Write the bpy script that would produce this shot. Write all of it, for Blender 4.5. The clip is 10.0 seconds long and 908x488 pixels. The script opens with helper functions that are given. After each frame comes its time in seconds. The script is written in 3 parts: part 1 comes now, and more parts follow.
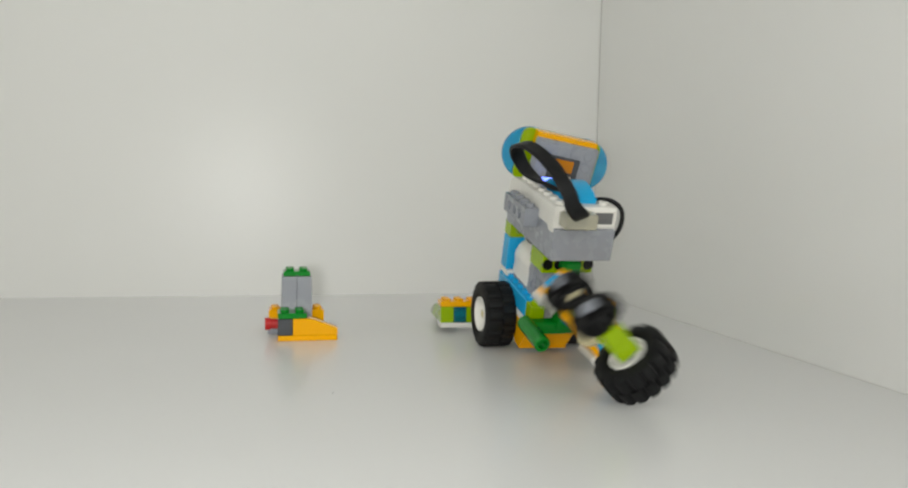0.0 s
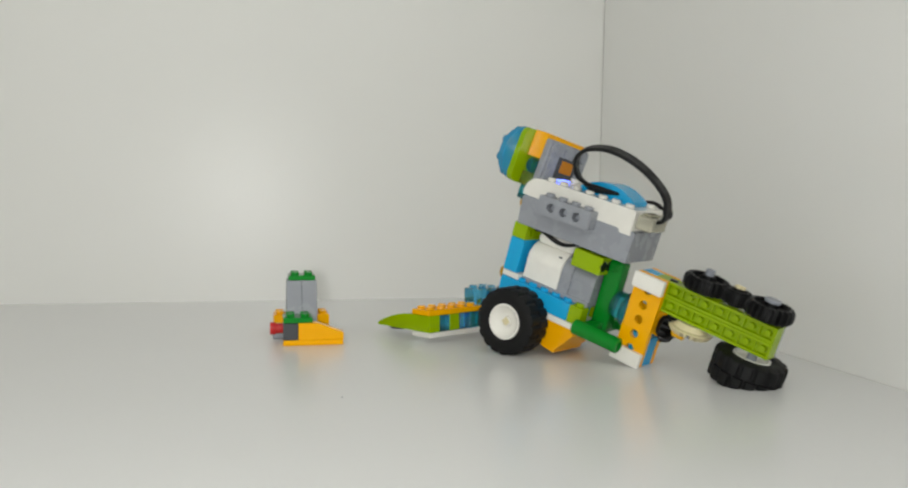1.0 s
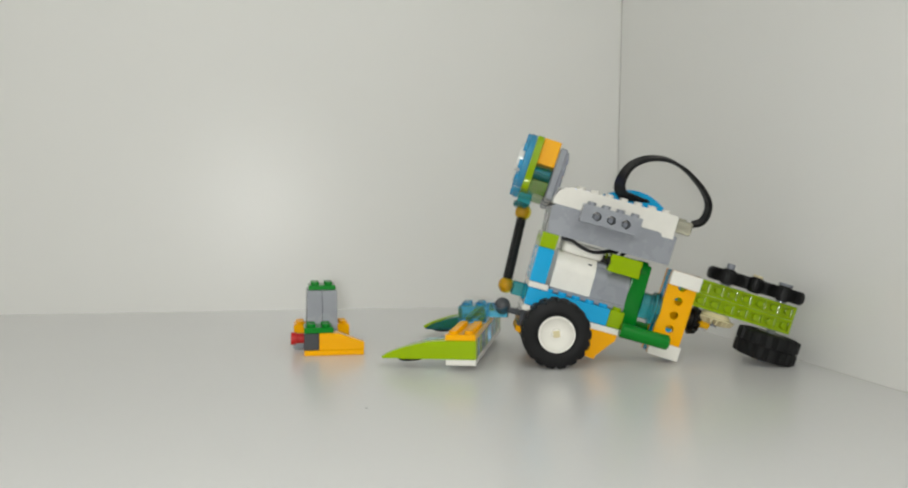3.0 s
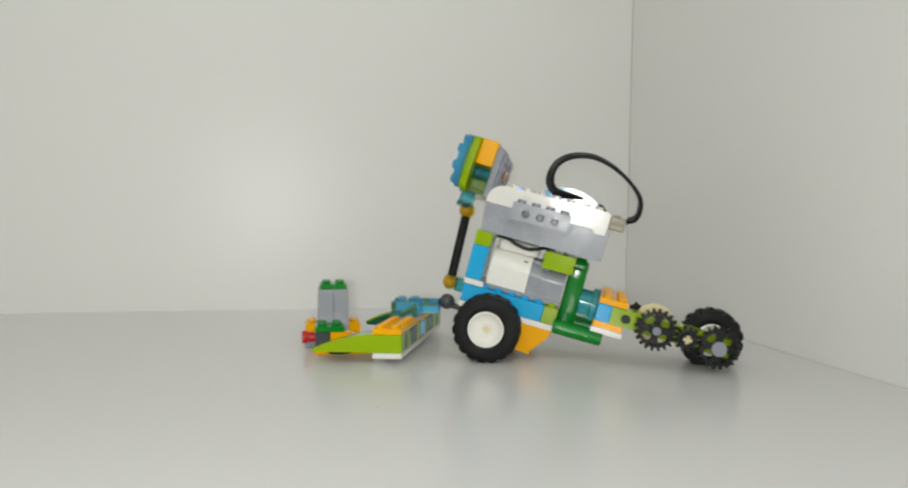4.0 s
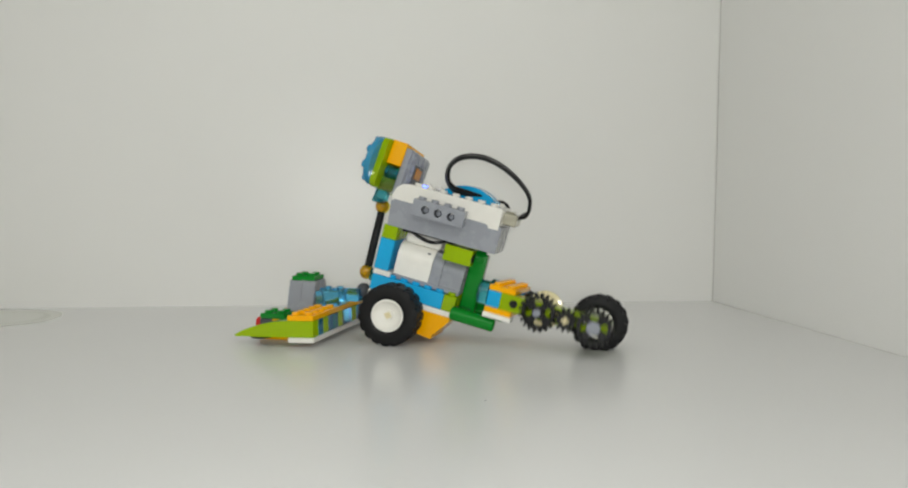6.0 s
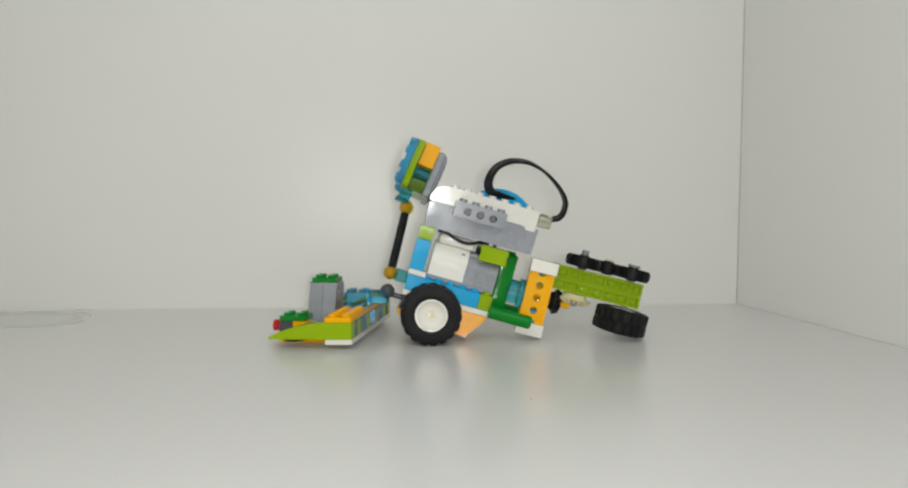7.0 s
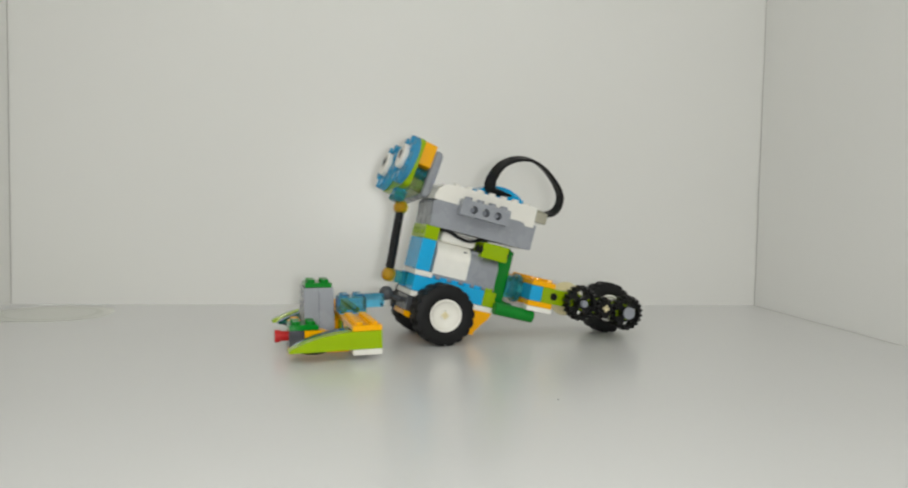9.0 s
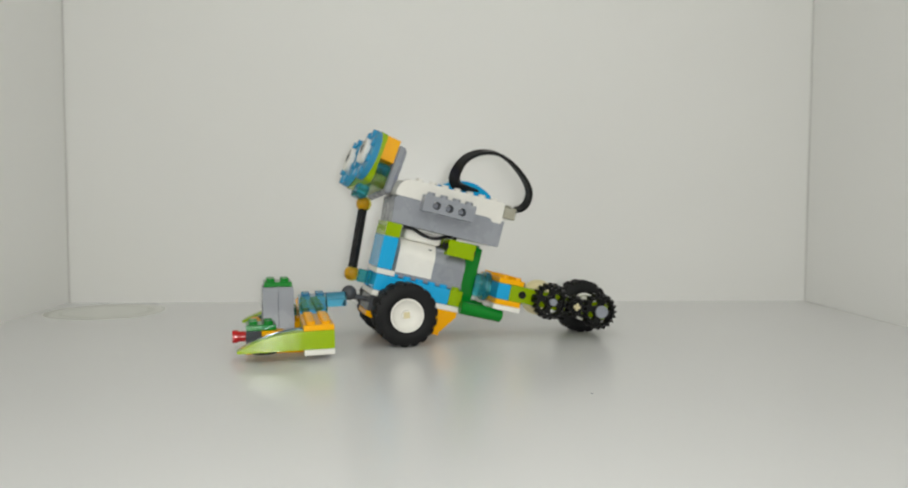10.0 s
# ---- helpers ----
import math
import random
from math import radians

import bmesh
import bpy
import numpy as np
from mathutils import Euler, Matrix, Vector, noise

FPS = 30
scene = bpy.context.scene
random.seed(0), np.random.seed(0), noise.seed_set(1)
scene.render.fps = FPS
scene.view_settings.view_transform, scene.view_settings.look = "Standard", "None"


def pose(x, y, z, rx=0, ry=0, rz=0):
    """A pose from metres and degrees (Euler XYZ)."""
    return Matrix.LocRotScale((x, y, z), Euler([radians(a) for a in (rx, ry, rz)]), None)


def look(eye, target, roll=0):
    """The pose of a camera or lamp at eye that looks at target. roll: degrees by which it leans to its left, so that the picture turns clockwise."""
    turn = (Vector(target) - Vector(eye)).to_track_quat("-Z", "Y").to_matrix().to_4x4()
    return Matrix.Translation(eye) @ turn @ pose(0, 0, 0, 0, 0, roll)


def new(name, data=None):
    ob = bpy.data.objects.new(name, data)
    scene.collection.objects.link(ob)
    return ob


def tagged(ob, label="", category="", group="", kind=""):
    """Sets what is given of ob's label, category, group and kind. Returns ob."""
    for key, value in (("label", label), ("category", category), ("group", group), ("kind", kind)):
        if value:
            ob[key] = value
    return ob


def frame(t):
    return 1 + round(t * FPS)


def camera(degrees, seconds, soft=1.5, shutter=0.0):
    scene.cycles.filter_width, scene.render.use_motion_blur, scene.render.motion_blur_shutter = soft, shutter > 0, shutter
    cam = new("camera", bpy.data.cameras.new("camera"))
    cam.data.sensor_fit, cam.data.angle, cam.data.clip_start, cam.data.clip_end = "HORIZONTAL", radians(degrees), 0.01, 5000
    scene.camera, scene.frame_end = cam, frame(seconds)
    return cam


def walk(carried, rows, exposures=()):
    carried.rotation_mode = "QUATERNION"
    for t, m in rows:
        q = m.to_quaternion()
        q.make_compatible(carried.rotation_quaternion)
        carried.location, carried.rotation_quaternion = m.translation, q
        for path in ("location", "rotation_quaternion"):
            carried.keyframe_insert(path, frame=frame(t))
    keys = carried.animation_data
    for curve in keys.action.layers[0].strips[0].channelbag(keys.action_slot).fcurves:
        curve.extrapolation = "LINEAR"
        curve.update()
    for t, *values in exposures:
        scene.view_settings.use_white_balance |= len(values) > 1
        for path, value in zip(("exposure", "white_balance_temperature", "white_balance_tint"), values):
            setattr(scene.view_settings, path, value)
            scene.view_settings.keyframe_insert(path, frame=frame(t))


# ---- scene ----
# ---- camera and its way ----
CAM_ROWS = [
    (0, -0.283, -0.6356, 0.0877, 13.76, -3.96, 1.3),
    (0.2, -0.2839, -0.6341, 0.0879, 14.11, -3.87, 1.53),
    (0.5, -0.286, -0.6329, 0.0878, 14.42, -3.68, 1.42),
    (1, -0.287, -0.6301, 0.0853, 13.92, -3.5, 1.0),
    (1.5, -0.2899, -0.6295, 0.0864, 13.79, -3.44, 1.11),
    (2, -0.2922, -0.6286, 0.0881, 13.52, -2.8, 0.92),
    (3.3, -0.2918, -0.6276, 0.086, 13.05, -3.0, 0.79),
    (3.5, -0.2917, -0.6277, 0.086, 13.09, -3.01, 0.83),
    (4, -0.2927, -0.6275, 0.086, 12.36, -2.98, 0.81),
    (4.5, -0.2941, -0.6279, 0.087, 10.27, -3.14, 0.72),
    (5, -0.2965, -0.6302, 0.0881, 9.7, -3.02, 0.89),
    (5.5, -0.303, -0.634, 0.0889, 8.15, -3.57, 0.44),
    (7, -0.3308, -0.6343, 0.0858, 7.31, -3.06, 0.44),
    (7.5, -0.3374, -0.6329, 0.0843, 7.39, -3.12, 0.63),
    (8, -0.3419, -0.6314, 0.0814, 7.15, -3.3, 1.14),
    (8.5, -0.3432, -0.6356, 0.0851, 7.22, -2.95, 1.09),
    (9, -0.3407, -0.6346, 0.0868, 6.81, -3.24, 1.04),
    (9.5, -0.3369, -0.643, 0.0868, 5.96, -2.99, 0.74),
    (10, -0.332, -0.638, 0.0846, 2.94, -3.27, 0.24),
]
cam = camera(60.86, 10.0, soft=2.1, shutter=0.7)
walk(cam, [(t, pose(x, y, z, 90 + pitch, 0, -yaw) @ pose(0, 0, 0, 0, 0, roll)) for t, x, y, z, yaw, pitch, roll in CAM_ROWS])

# ---- light ----
scene.view_settings.exposure = 0.0
world = bpy.data.worlds.new("room_air")
world.use_nodes = True
world.node_tree.nodes["Background"].inputs[0].default_value = (0.9, 0.92, 1.0, 1)
world.node_tree.nodes["Background"].inputs[1].default_value = 0.05
scene.world = world


def area_lamp(name, m, sx, sy, watts, colour):
    data = bpy.data.lights.new(name, "AREA")
    data.shape, data.size, data.size_y, data.energy, data.color = "RECTANGLE", sx, sy, watts, colour
    ob = new(name, data)
    ob.matrix_world = m
    return ob


# added unseen area light for the room's soft fill, and the small torch of the filming phone just behind the camera's
# way
area_lamp("room_fill_light", look((-0.34, -1.85, 1.36), (-0.34, -0.30, 0.12)), 4.0, 1.5, 27.2, (0.96, 0.98, 0.925))
area_lamp("phone_torch", look((-0.318, -0.69, 0.090), (-0.315, 0.0, 0.092)), 0.034, 0.022, 0.72, (0.97, 0.97, 0.95))


# ---- materials ----
def material(name):
    m = bpy.data.materials.new(name)
    m.use_nodes = True
    return m, m.node_tree, m.node_tree.nodes["Principled BSDF"]


def tex_coord(nt, scale, kind="Object"):
    tc, mp = nt.nodes.new("ShaderNodeTexCoord"), nt.nodes.new("ShaderNodeMapping")
    mp.inputs["Scale"].default_value = (scale, scale, scale)
    nt.links.new(tc.outputs[kind], mp.inputs["Vector"])
    return mp.outputs["Vector"]


def noise_node(nt, vec, scale, detail=3.0, rough=0.55):
    n = nt.nodes.new("ShaderNodeTexNoise")
    n.inputs["Scale"].default_value, n.inputs["Detail"].default_value, n.inputs["Roughness"].default_value = scale, detail, rough
    nt.links.new(vec, n.inputs["Vector"])
    return n.outputs["Fac"]


def span(nt, fac, lo, hi, a=0.3, b=0.7):
    r = nt.nodes.new("ShaderNodeMapRange")
    r.inputs[1].default_value, r.inputs[2].default_value, r.inputs[3].default_value, r.inputs[4].default_value = a, b, lo, hi
    nt.links.new(fac, r.inputs[0])
    return r.outputs[0]


def mix_rgb(nt, fac, a, b):
    n = nt.nodes.new("ShaderNodeMix")
    n.data_type = "RGBA"
    nt.links.new(fac, n.inputs["Factor"])
    n.inputs["A"].default_value, n.inputs["B"].default_value = (*a, 1), (*b, 1)
    return n.outputs["Result"]


def bumped(nt, bsdf, height, strength, distance):
    b = nt.nodes.new("ShaderNodeBump")
    b.inputs["Strength"].default_value, b.inputs["Distance"].default_value = strength, distance
    nt.links.new(height, b.inputs["Height"])
    nt.links.new(b.outputs["Normal"], bsdf.inputs["Normal"])


def plastic(name, colour, rough=0.13, spread=0.06, ior=1.37):
    """Moulded toy plastic: slight tone differences from piece to piece, faint scuffs."""
    m, nt, bsdf = material(name)
    vec = tex_coord(nt, 1.0)
    grain, scuff = noise_node(nt, vec, 900, 2), noise_node(nt, vec, 120, 4)
    info = nt.nodes.new("ShaderNodeObjectInfo")
    tone = nt.nodes.new("ShaderNodeMath")
    tone.operation = "ADD"
    nt.links.new(span(nt, scuff, -0.25, 0.25), tone.inputs[0])
    nt.links.new(info.outputs["Random"], tone.inputs[1])
    dark, light = [c * (1 - spread) for c in colour], [min(1, c * (1 + spread)) for c in colour]
    nt.links.new(mix_rgb(nt, tone.outputs[0], dark, light), bsdf.inputs["Base Color"])
    nt.links.new(span(nt, scuff, rough * 0.7, rough * 1.45), bsdf.inputs["Roughness"])
    bsdf.inputs["IOR"].default_value = ior
    bumped(nt, bsdf, grain, 0.05, 0.0002)
    return m


def clear_plastic(name, colour, clear=0.9, rough=0.02):
    m, nt, bsdf = material(name)
    vec = tex_coord(nt, 1.0)
    scuff = noise_node(nt, vec, 150, 4)
    bsdf.inputs["Base Color"].default_value = (*colour, 1)
    bsdf.inputs["Transmission Weight"].default_value = clear
    bsdf.inputs["IOR"].default_value = 1.45
    nt.links.new(span(nt, scuff, rough, rough * 2.5), bsdf.inputs["Roughness"])
    return m


def rubber(name):
    m, nt, bsdf = material(name)
    vec = tex_coord(nt, 1.0)
    dust, grain = noise_node(nt, vec, 90, 4), noise_node(nt, vec, 1500, 2)
    nt.links.new(mix_rgb(nt, span(nt, dust, 0, 1), (0.002, 0.002, 0.0024), (0.007, 0.007, 0.0075)), bsdf.inputs["Base Color"])
    nt.links.new(span(nt, dust, 0.5, 0.75), bsdf.inputs["Roughness"])
    bsdf.inputs["IOR"].default_value = 1.36
    bumped(nt, bsdf, grain, 0.15, 0.0003)
    return m


def laminate(name, a, b, rough_lo, rough_hi):
    """White melamine board: faint clouding and smears in the gloss."""
    m, nt, bsdf = material(name)
    vec = tex_coord(nt, 1.0)
    cloud, smear = noise_node(nt, vec, 2.2, 1.5), noise_node(nt, vec, 6, 1.5)
    nt.links.new(mix_rgb(nt, span(nt, cloud, 0, 1, 0.0, 1.0), a, b), bsdf.inputs["Base Color"])
    nt.links.new(span(nt, smear, rough_lo, rough_hi, 0.0, 1.0), bsdf.inputs["Roughness"])
    bsdf.inputs["IOR"].default_value = 1.5
    return m


M_FLOOR = laminate("white_laminate_top", (0.785, 0.781, 0.776), (0.825, 0.821, 0.816), 0.22, 0.28)
M_WALL = laminate("white_laminate_wall", (0.84, 0.832, 0.805), (0.87, 0.862, 0.835), 0.335, 0.34)
M_SIDE = laminate("white_laminate_side", (0.87, 0.865, 0.84), (0.90, 0.895, 0.87), 0.2, 0.22)
M_ROOM = laminate("plaster", (0.80, 0.80, 0.78), (0.85, 0.85, 0.83), 0.6, 0.8)
M_JOINT = plastic("joint_shadow_line", (0.74, 0.73, 0.70), 0.6)
M_ORANGE = plastic("bright_orange_plastic", (1.0, 0.45, 0.0))
M_LIME = plastic("lime_plastic", (0.29, 0.44, 0.0))
M_BLUE = plastic("azure_plastic", (0.012, 0.38, 0.72))
M_WHITE = plastic("white_plastic", (0.85, 0.83, 0.77))
M_GREY = plastic("light_grey_plastic", (0.315, 0.33, 0.365), 0.24)
M_GREY2 = plastic("mid_grey_plastic", (0.26, 0.275, 0.31))
M_DGREY = plastic("dark_grey_plastic", (0.075, 0.08, 0.088))
M_GREEN = plastic("green_plastic", (0.002, 0.23, 0.018))
M_RED = plastic("red_plastic", (0.55, 0.02, 0.02))
M_BLACK = plastic("black_plastic", (0.004, 0.004, 0.0045), 0.4, 0.06, 1.36)
M_CABLE = plastic("black_cable_skin", (0.005, 0.005, 0.006), 0.45, 0.06, 1.38)
M_TAN = plastic("cream_plastic", (0.70, 0.62, 0.38))
M_YELLOW = plastic("yellow_plastic", (0.95, 0.50, 0.004))
M_PORT = plastic("port_grey_plastic", (0.16, 0.16, 0.16), 0.5)
M_TYRE = rubber("tyre_rubber")
M_CBLUE = clear_plastic("clear_light_blue_plastic", (0.12, 0.58, 0.88), 0.95)
M_CSKY = clear_plastic("clear_sky_blue_plastic", (0.07, 0.52, 0.86), 0.55)
M_CTEAL = clear_plastic("clear_teal_plastic", (0.06, 0.52, 0.60))
M_CLIME = clear_plastic("clear_lime_plastic", (0.75, 0.80, 0.08))
M_PLUG = clear_plastic("smoky_clear_plastic", (0.80, 0.77, 0.62), 0.6)
M_CYELLOW = clear_plastic("clear_yellow_plastic", (0.92, 0.80, 0.06), 0.92)
M_LED, _nt, _b = material("blue_status_light")
_b.inputs["Base Color"].default_value = (0.2, 0.25, 0.9, 1)
_b.inputs["Emission Color"].default_value = (0.12, 0.2, 1.0, 1)
_b.inputs["Emission Strength"].default_value = 3.0
M_LENS = plastic("amber_lens_plastic", (0.55, 0.20, 0.01), 0.1)

# ---- mesh helpers, in millimetres ----
SHARP = radians(32)


def finish(bm):
    bm.transform(Matrix.Scale(0.001, 4))
    bmesh.ops.recalc_face_normals(bm, faces=bm.faces[:])
    for f in bm.faces:
        f.smooth = True
    for e in bm.edges:
        e.smooth = len(e.link_faces) == 2 and e.calc_face_angle(0) < SHARP
    return bm


def part(name, bm, mat, parent, label="", at=None):
    finish(bm)
    me = bpy.data.meshes.new(name)
    bm.to_mesh(me)
    bm.free()
    me.materials.append(mat)
    ob = new(name, me)
    ob.parent = parent
    if at is not None:
        ob.matrix_basis = at
    return tagged(ob, label) if label else ob


def mm(x, y, z, rx=0, ry=0, rz=0):
    return pose(x / 1000, y / 1000, z / 1000, rx, ry, rz)


def box(bm, x0, x1, y0, y1, z0, z1, bevel=0.35, m=None):
    v = bmesh.ops.create_cube(bm, size=1.0)["verts"]
    for p in v:
        p.co = ((x0 + x1) / 2 + p.co.x * (x1 - x0), (y0 + y1) / 2 + p.co.y * (y1 - y0), (z0 + z1) / 2 + p.co.z * (z1 - z0))
    if m is not None:
        for p in v:
            p.co = m @ p.co
    if bevel:
        edges = list({e for p in v for e in p.link_edges})
        bmesh.ops.bevel(bm, geom=edges, offset=bevel, segments=1 if bevel < 1.0 else 4, affect="EDGES", profile=0.5)


AXES = {"x": Matrix.Rotation(radians(90), 4, "Y"), "y": Matrix.Rotation(radians(-90), 4, "X"), "z": Matrix.Identity(4)}


def lathe(bm, profile, centre=(0, 0, 0), axis="z", seg=28, close=True):
    """Turns (radius, height) points about an axis through centre."""
    m = Matrix.Translation(centre) @ AXES[axis]
    rings = []
    for r, h in profile:
        if r < 1e-6:
            rings.append([bm.verts.new(m @ Vector((0, 0, h)))])
        else:
            rings.append([bm.verts.new(m @ Vector((r * math.cos(2 * math.pi * k / seg), r * math.sin(2 * math.pi * k / seg), h))) for k in range(seg)])
    for a, b in zip(rings, rings[1:]):
        for k in range(seg):
            n = (k + 1) % seg
            if len(a) == 1 and len(b) == 1:
                continue
            if len(a) == 1:
                bm.faces.new((a[0], b[k], b[n]))
            elif len(b) == 1:
                bm.faces.new((a[k], a[n], b[0]))
            else:
                bm.faces.new((a[k], a[n], b[n], b[k]))


def rod(bm, centre, axis, r, h, seg=20, soft=0.3):
    """A cylinder from centre along the axis for h, with softened rims."""
    lathe(bm, [(0, 0), (r - soft, 0), (r, soft), (r, h - soft), (r - soft, h), (0, h)], centre, axis, seg)


def ball(bm, c, r, seg=20):
    n = 10
    lathe(bm, [(r * math.sin(math.pi * k / n), -r * math.cos(math.pi * k / n)) for k in range(n + 1)], c, "z", seg)


def studs(bm, xs, ys, z, r=2.4, h=1.8):
    for x in xs:
        for y in ys:
            rod(bm, (x, y, z - 0.1), "z", r, h + 0.1, 14, 0.25)


def steps(a, b, pitch=8.0):
    n = max(1, round(abs(b - a) / pitch))
    return [min(a, b) + abs(b - a) * (k + 0.5) / n for k in range(n)]


def brick(name, x0, x1, y0, y1, z0, z1, mat, parent, top=False, label="", gap=0.08, bevel=0.35):
    """A toy brick or plate, with studs on its top if asked."""
    bm = bmesh.new()
    box(bm, x0 + gap, x1 - gap, y0 + gap, y1 - gap, z0, z1 - gap, bevel)
    if top:
        studs(bm, steps(x0, x1), steps(y0, y1), z1 - gap)
    return part(name, bm, mat, parent, label)


def prism(bm, outline, y0, y1, holes=(), seg=14):
    """An outline of (x, z) points drawn out from y0 to y1, with round holes (x, z, radius) through it."""
    loops = [outline] + [[(x + r * math.cos(2 * math.pi * k / seg), z + r * math.sin(2 * math.pi * k / seg)) for k in range(seg)] for x, z, r in holes]
    faces = []
    sides = []
    for y in (y0, y1):
        edges, rings = [], []
        for loop in loops:
            ring = [bm.verts.new((x, y, z)) for x, z in loop]
            edges += [bm.edges.new((ring[k], ring[(k + 1) % len(ring)])) for k in range(len(ring))]
            rings.append(ring)
        bmesh.ops.triangle_fill(bm, edges=edges, use_beauty=True)
        sides.append(rings)
    for ra, rb in zip(*sides):
        for k in range(len(ra)):
            n = (k + 1) % len(ra)
            bm.faces.new((ra[k], ra[n], rb[n], rb[k]))


def rounded(x0, x1, z0, z1, r, seg=4):
    pts = []
    for cx, cz, a in ((x1 - r, z1 - r, 0), (x0 + r, z1 - r, 90), (x0 + r, z0 + r, 180), (x1 - r, z0 + r, 270)):
        pts += [(cx + r * math.cos(radians(a + 90 * k / seg)), cz + r * math.sin(radians(a + 90 * k / seg))) for k in range(seg + 1)]
    return pts


def strip(bm, path, width, thick, twist=0.0, twist_end=None):
    """A flat ribbon along (x, y, z) points, its width across y, leaning by twist degrees, which may change along it."""
    twist_end = twist if twist_end is None else twist_end
    pts = [Vector(p) for p in path]
    fine = []
    for k in range(len(pts) - 1):
        p0, p1, p2, p3 = pts[max(k - 1, 0)], pts[k], pts[k + 1], pts[min(k + 2, len(pts) - 1)]
        for s in range(6):
            t = s / 6
            fine.append(0.5 * (2 * p1 + (p2 - p0) * t + (2 * p0 - 5 * p1 + 4 * p2 - p3) * t * t + (3 * p1 - p0 - 3 * p2 + p3) * t ** 3))
    fine.append(pts[-1])
    rings = []
    side = Vector((0, 1, 0))
    for k, p in enumerate(fine):
        d = (fine[min(k + 1, len(fine) - 1)] - fine[max(k - 1, 0)]).normalized()
        s = (side - d * side.dot(d)).normalized()
        s = Matrix.Rotation(radians(twist + (twist_end - twist) * k / (len(fine) - 1)), 3, d) @ s
        n = d.cross(s)
        w, h = width / 2, thick / 2
        rings.append([bm.verts.new(p + s * a * w + n * b * h) for a, b in ((1, 0.5), (0.85, 1), (-0.85, 1), (-1, 0.5), (-1, -0.5), (-0.85, -1), (0.85, -1), (1, -0.5))])
    for a, b in zip(rings, rings[1:]):
        for k in range(8):
            bm.faces.new((a[k], a[(k + 1) % 8], b[(k + 1) % 8], b[k]))
    bm.faces.new(rings[0])
    bm.faces.new(rings[-1][::-1])


# ---- the place: a white board niche on a table, in an added plain room ----
def slab(name, x0, x1, y0, y1, z0, z1, mat, label, bevel=0.8):
    bm = bmesh.new()
    box(bm, x0, x1, y0, y1, z0, z1, bevel)
    return tagged(part(name, bm, mat, None), label, "", "", "structure")


XL, XR = -611.5, 0.0
slab("floor", -1300, 700, -1150, 16, -18, 0, M_FLOOR, "glossy white laminate board under the toys")
slab("wall_back", XL, XR, 0, 16, -1.0, 620, M_WALL, "white laminate back board")
slab("wall_right", XR + 0.1, XR + 16, -560, 16, -1.0, 620, M_SIDE, "white laminate side board")
slab("wall_left", XL - 16, XL - 0.1, -560, 16, -1.0, 620, M_SIDE, "white laminate side board")
# room shell added out of view: closes the place and bounces light
slab("unseen_wall_north", -2400, 1800, 1400, 1500, -760, 1700, M_ROOM, "unseen pale wall added to close the room and bounce light")
slab("unseen_wall_south", -2400, 1800, -2600, -2500, -760, 1700, M_ROOM, "unseen pale wall added to close the room and bounce light")
slab("unseen_wall_east", 1800, 1900, -2600, 1500, -760, 1700, M_ROOM, "unseen pale wall added to close the room and bounce light")
slab("unseen_wall_west", -2500, -2400, -2600, 1500, -760, 1700, M_ROOM, "unseen pale wall added to close the room and bounce light")
slab("unseen_room_floor", -2500, 1900, -2600, 1500, -800, -760, M_ROOM, "unseen pale ground added to close the room and bounce light")
slab("unseen_ceiling", -2500, 1900, -2600, 1500, 1700, 1760, M_ROOM, "unseen pale top added to close the room and bounce light")
bm = bmesh.new()
box(bm, XR - 0.55, XR - 0.02, -0.5, -0.02, 0.3, 610, 0)
tagged(part("trim", bm, M_JOINT, None), "thin grey joint between the white boards", "", "", "structure")
bm = bmesh.new()
box(bm, XL + 0.02, XL + 0.55, -0.5, -0.02, 0.3, 610, 0)
tagged(part("trim", bm, M_JOINT, None), "thin grey joint between the white boards", "", "", "structure")
bm = bmesh.new()
box(bm, XR - 0.45, XR - 0.02, -540, -1.0, 0.02, 0.4, 0)
tagged(part("trim", bm, M_JOINT, None), "thin grey joint along the foot of the side board", "", "", "structure")


# ---- the toy robot ----
def axle_mark(parent, centre, axis, mat=None):
    """A cross-shaped axle end."""
    bm = bmesh.new()
    m = Matrix.Translation(centre) @ AXES[axis]
    box(bm, -2.2, 2.2, -0.85, 0.85, 0, 1.0, 0.2, m)
    box(bm, -0.85, 0.85, -2.2, 2.2, 0, 1.0, 0.2, m)
    return part("axle_end", bm, mat or M_GREY, parent)


